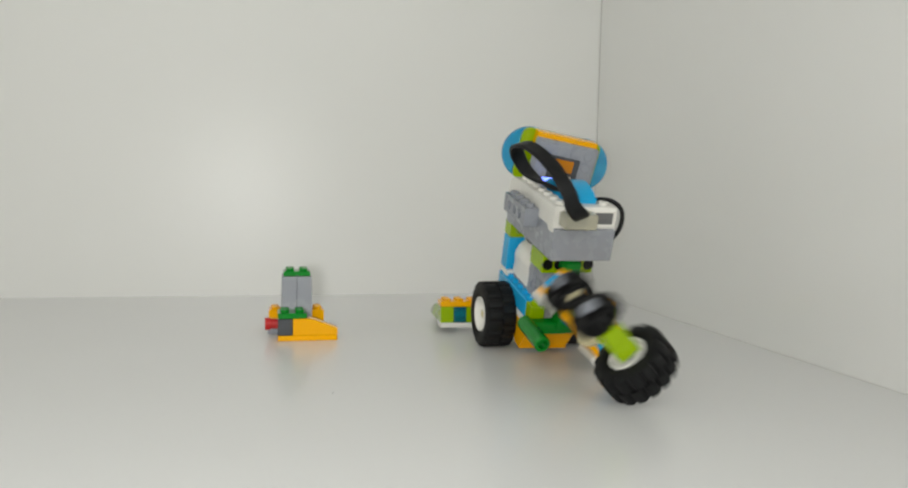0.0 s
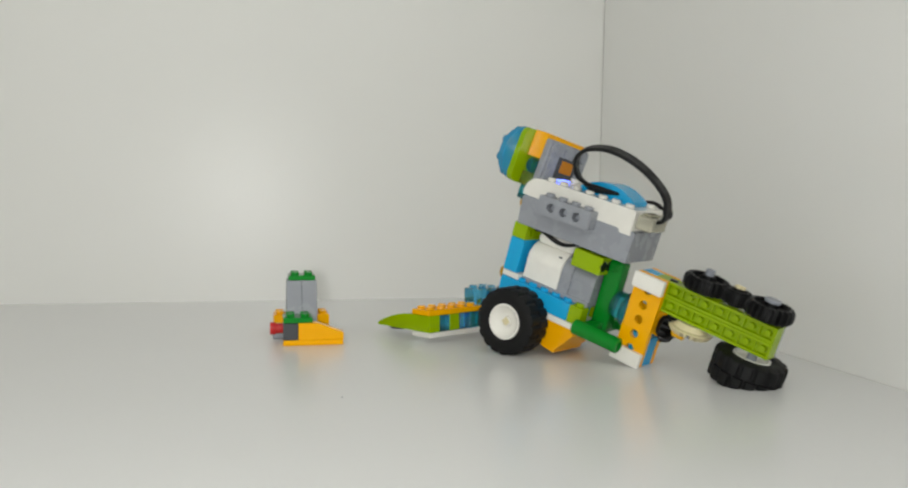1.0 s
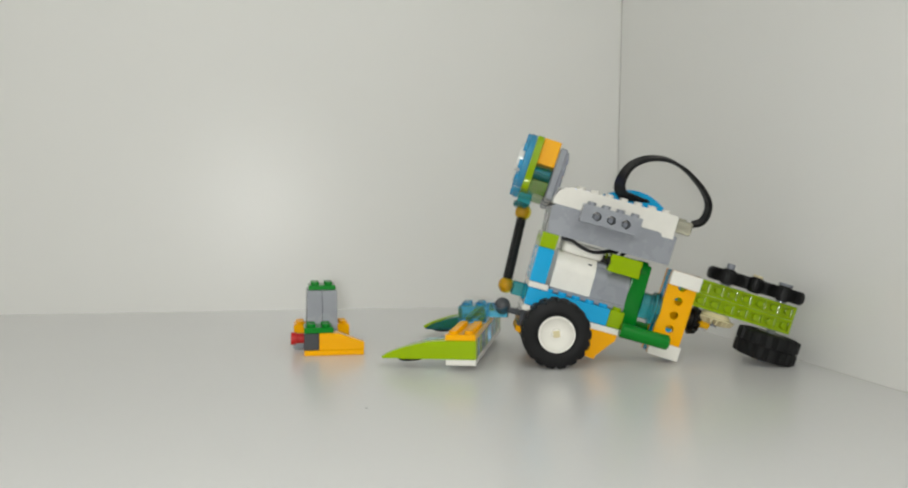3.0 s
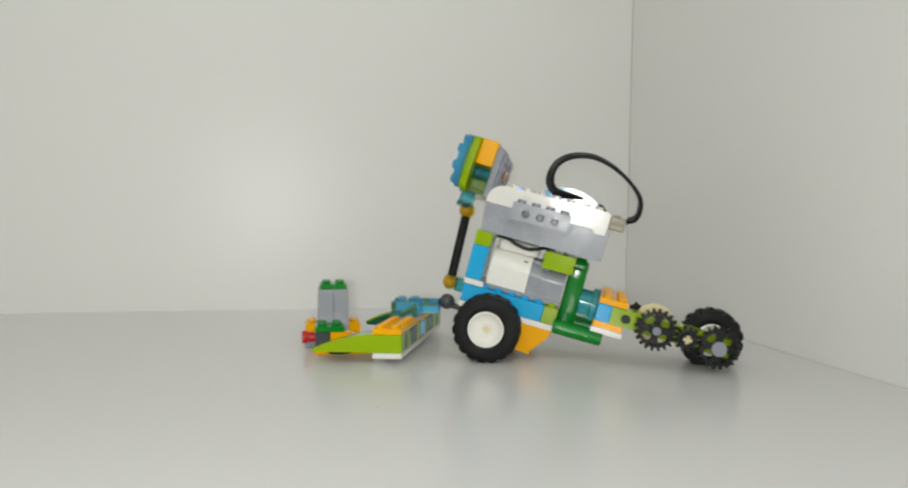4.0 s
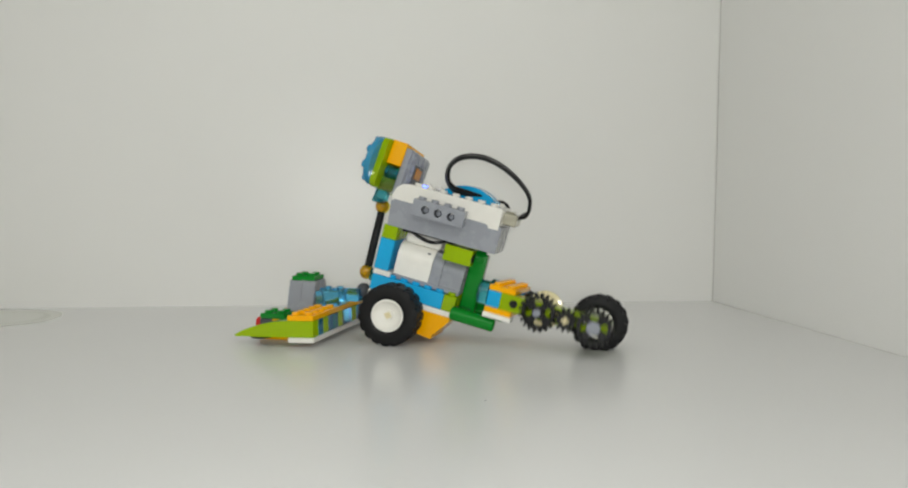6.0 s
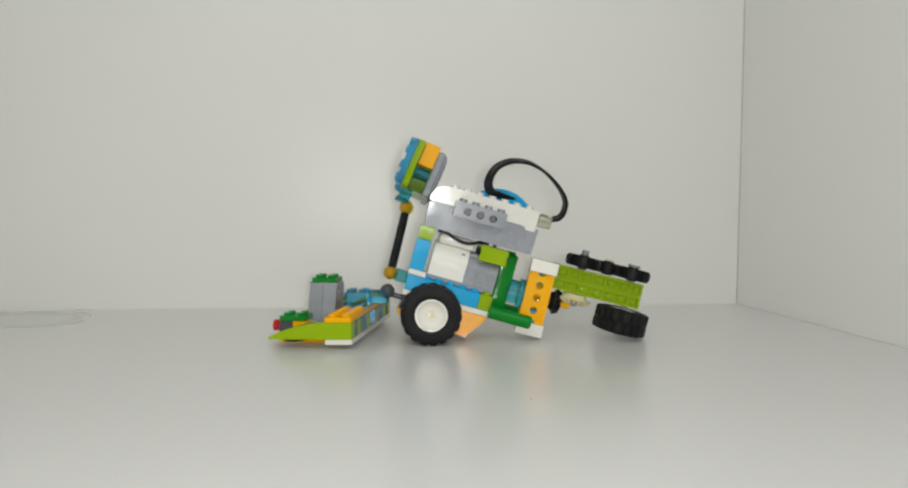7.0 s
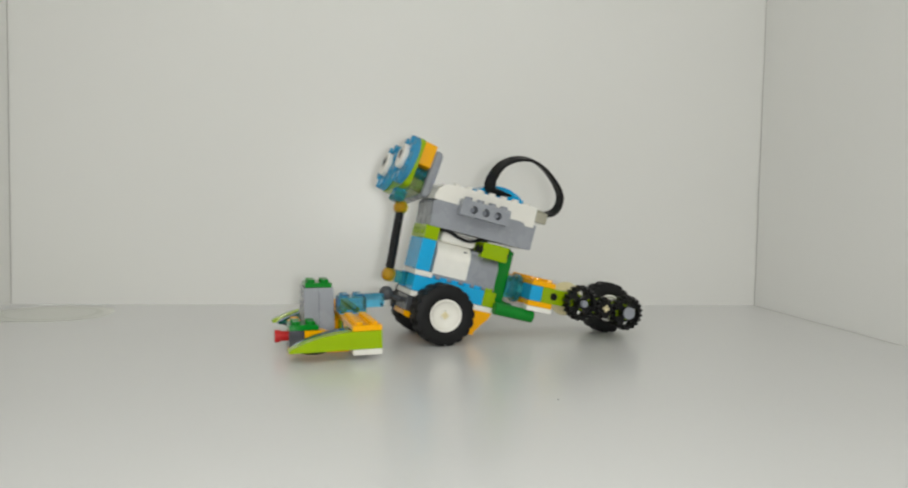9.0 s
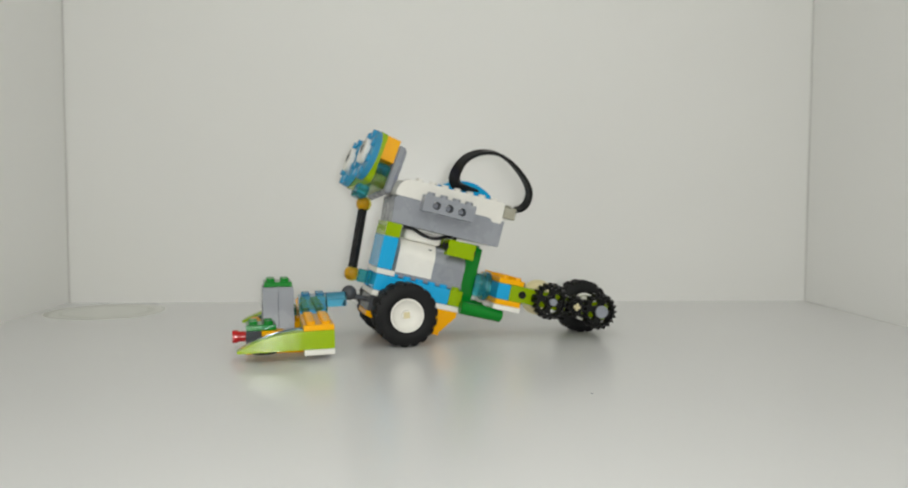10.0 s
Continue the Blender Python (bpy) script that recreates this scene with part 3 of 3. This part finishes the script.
HOLES = [(-19 - 8 * k, 0.0, 2.45) for k in range(7)]
tail = part("tail", hollow_beam(-75, -11, 16.1, 23.9, -4.8, 4.8, HOLES), M_LIME, robot, "lime green holed tail beam", mm(*TAIL_AT))
part("tail_beam", hollow_beam(-75, -11, 8.1, 15.9, -4.8, 4.8, HOLES), M_LIME, tail, "lime green holed beam")
brick("tail_plate", -19, -3, -24, 24, 4.9, 8.1, M_ORANGE, tail, True, "bright orange studded plate")
bm = bmesh.new()
prism(bm, rounded(-24, 24, -19, -3, 0.4, 1), -8.1, -4.9, [(-16 + 8 * k, -11, 2.3) for k in range(5)])
bm.transform(Matrix(((0, 0, 1, 0), (1, 0, 0, 0), (0, 1, 0, 0), (0, 0, 0, 1))))
part("tail_plate", bm, M_ORANGE, tail, "bright orange plate with five holes")
brick("tail_brick", -11, -3, 8, 24, -4.8, 4.8, M_BLUE, tail, False, "azure blue brick")
brick("tail_brick", -19, -3, -24, -8, -4.8, 4.8, M_BLUE, tail, False, "azure blue brick")
brick("tail_tile", -19.6, -2.4, 16, 24, -11.3, -8.2, M_WHITE, tail, False, "white plate")
brick("tail_tile", -19.6, -2.4, -24, -16, -11.3, -8.2, M_WHITE, tail, False, "white plate")
bm = bmesh.new()
rod(bm, (-3.2, 0, 0), "x", 9.2, 4.0, 26)
rod(bm, (0.6, 0, 0), "x", 7.4, 7.0, 26)
for k in range(4):
    rod(bm, (-3.6, 4 if k % 2 else -4, 4 if k > 1 else -4), "x", 2.4, 1.0, 12)
part("shaft_disc", bm, M_CTEAL, tail, "clear teal round brick")
bm = bevel_mesh(8.2, 12, 4.0, 2.6)
bm.transform(Matrix.Translation((-22.4, 0, 0)) @ Matrix.Rotation(radians(-90), 4, "Y"))
part("bevel_gear", bm, M_BLACK, tail, "black bevel gear")
bm = bmesh.new()
rod(bm, (-33.0, 0, 0), "x", 2.8, 6.2, 14)
part("shaft_end", bm, M_YELLOW, tail, "yellow shaft end")
bm = bevel_mesh(11.0, 20, 3.4, 2.4)
bm.transform(Matrix.Translation((-35, 5.4, 0)) @ Matrix.Rotation(radians(90), 4, "X"))
part("crown_gear", bm, M_TAN, tail, "cream bevel gear")
GEARS = []
for x, r, teeth in ((-35, 11.3, 20), (-51, 7.0, 12), (-67, 11.3, 20)):
    g = part("gear", gear_mesh(r, teeth, 24.6 - 29, 33.4 - 29, 4 if teeth == 20 else 0, 2.7, 6.0), M_BLACK, tail, "black toothed gear", mm(x, 29, 0))
    GEARS.append((g, x, 1 if teeth == 20 else -20 / 12))
    if x < -60:
        bm = bmesh.new()
        lathe(bm, [(0, 0), (3.7, 0), (3.9, 0.3), (3.9, 1.2), (3.5, 1.6), (0, 1.6)], (x, 33.3, 0), "y", 24)
        part("axle_cap", bm, M_GREY2, tail, "mid grey round axle cap")
    elif teeth == 20:
        bm = bmesh.new()
        rod(bm, (x, 33.3, 0), "y", 2.2, 3.2, 16)
        part("axle_end", bm, M_GREY2, tail, "mid grey axle end")
    else:
        axle_mark(tail, (x, 33.4, 0), "y", M_TAN)
bm = bmesh.new()
rod(bm, (-67, -11, 0), "y", 2.3, 36, 12)
part("gear_axle", bm, M_GREY2, tail)
bm = bmesh.new()
rod(bm, (-35, 0, 0), "y", 2.3, 26, 12)
part("gear_axle", bm, M_GREY2, tail)
bm = bmesh.new()
rod(bm, (-19, 20, 0), "y", 2.3, 4.3, 14)
part("pin", bm, M_BLACK, tail, "black pin")
tail_tyre = part("tail_tyre", tyre_mesh(16.8, 15.6, 16, 1.5), M_TYRE, tail, "black treaded tyre", mm(-67, -1.6, 0))
bm = bmesh.new()
lathe(bm, [(0, -6.2), (6, -6.2), (8.6, -6.8), (8.8, 7.2), (7.8, 7.4), (7.0, 5.6), (3, 4.8), (0, 4.8)], (-67, -1.6, 0), "y", 32)
part("tail_rim", bm, M_WHITE, tail, "white plastic rim")

# ---- plough: a fork of curved bricks on a ball joint ----
def curved_slope(x0, x1, y0, y1, z0, z1, flat):
    """Brick flat at the rear (x0) for a length, then curving down to a tip at x1."""
    bm = bmesh.new()
    top = [(x0 + flat + (x1 - x0 - flat) * k / 12, z0 + 1.0 + (z1 - z0 - 1.0) * math.cos(math.pi / 2 * k / 12) ** 0.8) for k in range(13)]
    prism(bm, [(x0, z0), (x0, z1)] + top + [(x1 - 0.6, z0)], y0, y1)
    return bm


PF, PY0, PY1 = 15.0, -62.0, 50.0
Z0 = 3.2
bm = bmesh.new()
box(bm, PF, PF + 16, PY0, PY1, Z0 + 12.9, Z0 + 16.0, 0.3)
studs(bm, (PF + 4, PF + 12), [y for y in steps(PY0, PY1) if not -10 < y < 9], Z0 + 16.0)
plough = part("plough", bm, M_ORANGE, robot, "bright orange studded plough plate")


def plough_bits(y0, s):
    """One fork arm, reckoned inwards (s) from the outer face y0."""
    def yy(a, b):
        return min(y0 + s * a, y0 + s * b), max(y0 + s * a, y0 + s * b)
    part("plough_arm", curved_slope(PF, PF + 50, *yy(0, 7.9), Z0 + 3.2, Z0 + 12.8, 15), M_LIME, plough, "lime green curved brick")
    part("inner_arm", curved_slope(PF + 8, PF + 47, *yy(8.1, 16), Z0 + 3.3, Z0 + 12.6, 7), M_CTEAL, plough, "clear teal curved brick")
    bm = bmesh.new()
    m = yy(8, 8)[0]
    rod(bm, (PF + 36, m, Z0 + 1.7), "z", 7.4, 1.6, 24, 0.7)
    part("skid", bm, M_BLACK, plough, "black round skid")
    brick("plough_brick", PF, PF + 8, *yy(8, 16), Z0 + 3.2, Z0 + 12.8, M_CTEAL, plough, False, "clear teal brick")
    brick("plough_brick", PF, PF + 16, *yy(16, 24), Z0 + 3.2, Z0 + 12.8, M_LIME, plough, False, "lime green brick")
    brick("clear_brick", PF, PF + 8, *yy(24, 32), Z0 + 3.2, Z0 + 12.8, M_CBLUE, plough, True, "clear light blue brick")
    brick("clear_brick", PF, PF + 8, *yy(32, 40), Z0 + 3.2, Z0 + 12.8, M_CTEAL, plough, False, "clear teal brick")
    brick("front_brick", PF + 8.1, PF + 16, *yy(24, 32), Z0 + 3.2, Z0 + 12.8, M_ORANGE, plough, False, "bright orange brick")
    bm = bmesh.new()
    rod(bm, (PF + 12, yy(36, 36)[0], Z0 + 3.2), "z", 3.9, 9.6, 20)
    part("round_brick", bm, M_CTEAL, plough, "clear teal round brick")
    brick("plough_brick", PF, PF + 16, *yy(40, 48), Z0 + 3.2, Z0 + 12.8, M_LIME, plough, False, "lime green brick")


plough_bits(PY1, -1)
plough_bits(PY0, 1)
brick("clear_brick", PF, PF + 8, PY0 + 48, PY1 - 48, Z0 + 3.2, Z0 + 12.8, M_CBLUE, plough, False, "clear light blue brick")
brick("plough_base", PF - 0.1, PF + 16, PY0 - 0.1, PY1 + 0.1, Z0, Z0 + 3.1, M_WHITE, plough, False, "white plate")
bm = bmesh.new()
box(bm, PF, PF + 16, -8, 8, Z0 + 16.1, Z0 + 25.6, 0.4)
studs(bm, (PF + 4, PF + 12), (-4, 4), Z0 + 25.6)
rod(bm, (3.6, 0, Z0 + 22.4), "x", 4.4, PF - 3.0, 16)
part("hitch_brick", bm, M_CBLUE, plough, "clear light blue hitch brick")

# ---- the little brick tower that gets pushed ----
wedge = new("toy_wedge")
wedge.empty_display_size = 0.01
tagged(wedge, "small orange sloped toy block with green studs and red peg", "toy block")
L = 33.7
bm = bmesh.new()
prism(bm, [(8.5, 3.3), (8.5, 12.8), (19, 12.8), (L, 7.2), (L, 3.3)], 0, 8)
part("slope_brick", bm, M_ORANGE, wedge, "bright orange sloped brick")
brick("base_plate", 0, L, 0, 8, 0.1, 3.2, M_ORANGE, wedge, False, "bright orange plate")
brick("corner_brick", 0, 8.4, 0, 8, 3.3, 12.8, M_DGREY, wedge, False, "dark grey brick")
brick("green_plate", 0, 16.4, 0, 16, 12.9, 16.1, M_GREEN, wedge, True, "green studded plate")
brick("back_plate", 0.5, 18, 8.1, 20, 0.1, 3.2, M_DGREY, wedge, False, "dark grey plate")
brick("peg_brick", 1.4, 9, 8.2, 16, 3.3, 11.5, M_DGREY, wedge, False, "dark grey brick")
bm = bmesh.new()
rod(bm, (-6.6, 11.5, 8.4), "x", 2.9, 8.2, 18)
rod(bm, (-7.0, 11.5, 8.4), "x", 3.6, 3.2, 18)
part("red_peg", bm, M_RED, wedge, "red plastic peg")

tower = new("toy_tower")
tower.empty_display_size = 0.01
tagged(tower, "small light grey tapered toy brick tower with green studs", "toy tower")
TY = 40.0
brick("base_plate", -6.6, 26.4, TY - 8, TY + 8, 0.1, 3.2, M_DGREY, tower, False, "dark grey plate")
brick("side_plate", -7.0, 1.0, TY - 17, TY - 9, 0.1, 3.2, M_GREY, tower, False, "light grey plate")
brick("base_plate", 1.2, 18.7, TY - 16, TY + 16, 3.3, 6.4, M_DGREY, tower, False, "dark grey plate")
for x0 in (-6.6, 18.8):
    bm = bmesh.new()
    prism(bm, rounded(x0, x0 + 7.6, 3.3, 12.9, 0.8, 3), TY - 7.8, TY + 7.8)
    studs(bm, (x0 + 3.8,), (TY - 4, TY + 4), 12.9)
    part("side_brick", bm, M_ORANGE, tower, "bright orange studded brick")
for x0, x1 in ((1.2, 9.9), (10.0, 18.7)):
    for s in (-1, 1):
        bm = bmesh.new()
        prism(bm, [(TY + s * 0.05, 6.5), (TY + s * 15.6, 6.5), (TY + s * 15.6, 8.4), (TY + s * 8.4, 33.4), (TY + s * 0.05, 33.4)], x0, x1)
        bm.transform(Matrix(((0, 1, 0, 0), (1, 0, 0, 0), (0, 0, 1, 0), (0, 0, 0, 1))))
        bmesh.ops.dissolve_limit(bm, angle_limit=0.01, verts=bm.verts[:], edges=bm.edges[:])
        bmesh.ops.bevel(bm, geom=bm.edges[:], offset=0.3, segments=2, affect="EDGES")
        part("tower_brick", bm, M_GREY, tower, "tall light grey sloped brick")
brick("top_plate", 1.9, 18.0, TY - 8, TY + 8, 33.5, 36.6, M_GREEN, tower, True, "green studded plate")

# ---- a dried water ring on the board ----
STAIN = (-562.0, -50.0)
M_STAIN = laminate("dried_stain", (0.755, 0.76, 0.70), (0.81, 0.812, 0.765), 0.26, 0.32)
M_EDGE = laminate("dried_stain_edge", (0.66, 0.665, 0.60), (0.74, 0.745, 0.69), 0.3, 0.4)


def stain_edge(bm, r0, r1, z, wave):
    """A flat uneven band between two radii."""
    rings = []
    for r in (r0, r1):
        rings.append([bm.verts.new((STAIN[0] + (r + wave * math.sin(3 * a + r)) * math.cos(a), STAIN[1] + (r + wave * math.cos(2 * a)) * math.sin(a), z)) for a in [2 * math.pi * k / 72 for k in range(72)]])
    for k in range(72):
        n = (k + 1) % 72
        bm.faces.new((rings[0][k], rings[0][n], rings[1][n], rings[1][k]))
    return rings[0]


bm = bmesh.new()
bm.faces.new(stain_edge(bm, 30, 42, 0.06, 1.3))
stain = tagged(part("stain", bm, M_STAIN, None), "faint dried double water ring on the white board", "", "", "structure")
for r0, r1 in ((39.6, 41.6), (29.6, 32.8)):
    bm = bmesh.new()
    stain_edge(bm, r0, r1, 0.1, 1.2)
    part("stain_edge", bm, M_EDGE, stain)

# ---- a crumb on the board ----
bm = bmesh.new()
bmesh.ops.create_icosphere(bm, subdivisions=1, radius=0.36)
bm.transform(Matrix.Translation((-254.4, -307.6, 0.3)) @ Matrix.Diagonal((1.2, 0.9, 0.6, 1)))
tagged(part("crumb", bm, M_GREY2, None), "tiny grey crumb on the white board", "crumb")


# ---- what moves ----
# seconds, place of the axle's middle, heading away from the camera's line, nose-up tilt
ROBOT_ROWS = [
    (0, -0.1331, -0.2173, 88.0, 15.0),
    (0.2, -0.1331, -0.2173, 80.6, 15.2),
    (0.5, -0.1334, -0.2163, 69.8, 15.6),
    (1, -0.1352, -0.2162, 53.0, 15.9),
    (1.5, -0.1348, -0.2157, 39.0, 15.9),
    (2, -0.1351, -0.2179, 28.6, 15.7),
    (3.3, -0.1432, -0.2157, 13.2, 13.9),
    (3.5, -0.1473, -0.2126, 21.9, 13.3),
    (4, -0.1754, -0.1981, 21.5, 13.8),
    (4.5, -0.2012, -0.1839, 21.2, 14.3),
    (5, -0.2317, -0.1774, 20.1, 13.8),
    (5.5, -0.2562, -0.1595, 19.8, 14.2),
    (6, -0.2805, -0.1515, 20.2, 14.3),
    (6.2, -0.2828, -0.1498, 17.6, 15.2),
    (7, -0.2835, -0.1477, 4.0, 15.4),
    (7.5, -0.285, -0.1459, -2.4, 15.4),
    (8, -0.2859, -0.1513, -14.2, 14.4),
    (8.5, -0.2857, -0.1526, -21.1, 15.1),
    (9, -0.2974, -0.1526, -11.8, 13.4),
    (9.5, -0.323, -0.159, -12.4, 13.4),
    (10, -0.3436, -0.1687, -14, 13.5),
]
# seconds, twist of the tail about the shaft, its swing and dip
TAIL_ROWS = [
    (0, 46, -2, 4.6),
    (0.1, 82, -2, 1.6),
    (0.2, 89, -2.9, -1.2),
    (0.5, 89, -2.5, -1.5),
    (1, 88, -2.4, -2.0),
    (1.5, 89, -0.5, -2.4),
    (2, 90, -0.5, -1.6),
    (3.15, 90, -2, -1.2),
    (3.3, 62, -3, 0.3),
    (3.4, 14, -3, 0.6),
    (3.5, 0, -2.5, -0.5),
    (4.5, 0, -2, -0.6),
    (5.95, 0, -3, -0.4),
    (6.05, 20, -4, 4.4),
    (6.15, 75, -4, 1.9),
    (6.25, 90, -5, 1.4),
    (7, 90, -5, 1.8),
    (8, 91, 1, 0.6),
    (8.55, 92, 4, 1.8),
    (8.7, 55, -1, 3.0),
    (8.8, 12, -3, 3.2),
    (8.9, 0, -4, 1.6),
    (9.5, 0, -4, 1.0),
    (10, 0, -5, 1.2),
]
# seconds, turn, lean back and forward shift (mm) of the head on its loose ball joint
HEAD_ROWS = [
    (0, -11, 0, 0), (0.5, -10, 0, 0), (1, -8, -1, 0), (1.5, -7, -1, 0), (2, -4, -2, 0.5), (3.5, -3, -3, 0.5), (5.5, -5, -2, 0.5), (7, -2, -7, 1), (7.5, 0, -9, 1.5), (8, 5, -9, 1.5), (8.5, 5, -8, 1.5), (9, 1, -9, 1.5), (9.5, 3, -9, 1.5), (10, 3, -9, 1.5),
]
# seconds, heading of the plough, place of its hitch
PLOUGH_ROWS = [
    (0, 95.0, -0.1296, -0.1965),
    (0.2, 90.0, -0.1316, -0.1935),
    (0.5, 79.0, -0.1363, -0.1886),
    (1, 62.0, -0.1426, -0.1887),
    (1.5, 48.0, -0.1475, -0.1941),
    (2, 38.0, -0.1511, -0.2006),
    (3.3, 21.0, -0.1622, -0.2120),
    (3.5, 27.0, -0.1682, -0.2080),
    (4, 22.0, -0.1997, -0.1856),
    (4.5, 22.5, -0.2238, -0.1755),
    (5, 23.0, -0.2541, -0.1705),
    (5.5, 21.0, -0.2776, -0.1521),
    (6, 20.5, -0.3024, -0.1434),
    (7, 14.0, -0.3059, -0.1443),
    (7.5, 3.0, -0.3086, -0.1475),
    (8, -7.0, -0.3081, -0.1597),
    (8.5, -16.5, -0.3044, -0.1602),
    (9, -11.0, -0.3236, -0.1683),
    (9.5, -10.0, -0.3466, -0.1724),
    (10, -11.0, -0.3681, -0.1812),
]
# seconds, place of the wedge's near corner, heading
WEDGE_ROWS = [
    (0, -0.2759, -0.1918, 0.0),
    (3.95, -0.2759, -0.1918, 0.0),
    (4.1, -0.2769, -0.1888, 4.0),
    (4.5, -0.2918, -0.1777, 22.5),
    (5, -0.3212, -0.1725, 23.0),
    (5.5, -0.3437, -0.1568, 21.0),
    (6, -0.3684, -0.1486, 20.5),
    (7, -0.3767, -0.1555, 14.0),
    (7.5, -0.3810, -0.1718, 3.0),
    (8, -0.3791, -0.1967, -7.0),
    (8.5, -0.3741, -0.2060, -14.0),
    (9, -0.3800, -0.2035, -11.0),
    (9.5, -0.4048, -0.2075, -11.0),
    (10, -0.4232, -0.2177, -13.0),
]
# the same for the tower behind it
TOWER_ROWS = [
    (0, -0.2759, -0.1918, 0.0),
    (3.95, -0.2759, -0.1918, 0.0),
    (4.1, -0.2769, -0.1888, 4.0),
    (4.5, -0.2863, -0.1800, 22.5),
    (5, -0.3170, -0.1748, 23.0),
    (5.5, -0.3410, -0.1589, 21.0),
    (6, -0.3656, -0.1507, 20.5),
    (7, -0.3699, -0.1572, 14.0),
    (7.5, -0.3700, -0.1724, 3.0),
    (8, -0.3662, -0.1951, -7.0),
    (8.5, -0.3615, -0.2028, -14.0),
    (9, -0.3713, -0.2061, -11.0),
    (9.5, -0.3972, -0.2102, -11.0),
    (10, -0.4153, -0.2204, -13.0),
]


def robot_pose(t):
    x, y, a, b = [float(np.interp(t, [r[0] for r in ROBOT_ROWS], [r[k] for r in ROBOT_ROWS])) for k in (1, 2, 3, 4)]
    return pose(x, y, WHEEL_R / 1000, 0, -b, 180 - a)


def motions():
    walk(robot, [(r[0], robot_pose(r[0])) for r in ROBOT_ROWS])
    walk(tail, [(t, mm(*TAIL_AT, twist, dip, swing)) for t, twist, swing, dip in TAIL_ROWS])
    walk(head, [(t, mm(HEAD_PIVOT.x + shift, HEAD_PIVOT.y, HEAD_PIVOT.z, 0, lean, turn) @ mm(-HEAD_PIVOT.x, -HEAD_PIVOT.y, -HEAD_PIVOT.z) @ HEAD_TILT) for t, turn, lean, shift in HEAD_ROWS])
    walk(plough, [(t, robot_pose(t).inverted() @ pose(x, y, 0.0006, 0, 1.5, 180 - a)) for t, a, x, y in PLOUGH_ROWS])
    walk(wedge, [(t, pose(x, y, 0, 0, 0, -a)) for t, x, y, a in WEDGE_ROWS])
    walk(tower, [(t, pose(x, y, 0, 0, 0, -a) @ mm(1.8, 0, 0)) for t, x, y, a in TOWER_ROWS])
    # rolling: each wheel turns by the way its own hub goes
    times = [k / 10 for k in range(101)]
    for ob, side in ((wheel_l, 24.0), (wheel_r, -24.0)):
        roll, rows, last = 0.0, [], None
        for t in times:
            m = robot_pose(t)
            p = m @ Vector((0, side / 1000, 0))
            if last is not None:
                d = p - last
                roll += d.dot(m.to_3x3() @ Vector((1, 0, 0))) / (WHEEL_R / 1000)
            last = p
            rows.append((t, mm(0, side, 0) @ Matrix.Rotation(roll, 4, "Y")))
        walk(ob, rows)
    # the geared tail wheel is driven while the robot goes ahead and while it turns
    spin, turns, slow = 0.0, [], []
    ticks = [k / 20 for k in range(201)]
    for t in ticks:
        turns.append(spin)
        slow.append(spin / 3)
        spin += 0.18 if (3.5 <= t < 6.0 or t >= 8.9) else -0.9
    for ob, x, ratio in GEARS:
        walk(ob, [(t, mm(x, 29, 0) @ Matrix.Rotation(s * ratio, 4, "Y")) for t, s in zip(ticks, turns)])
    walk(tail_tyre, [(t, mm(-67, -1.6, 0) @ Matrix.Rotation(s, 4, "Y")) for t, s in zip(ticks, slow)])


motions()
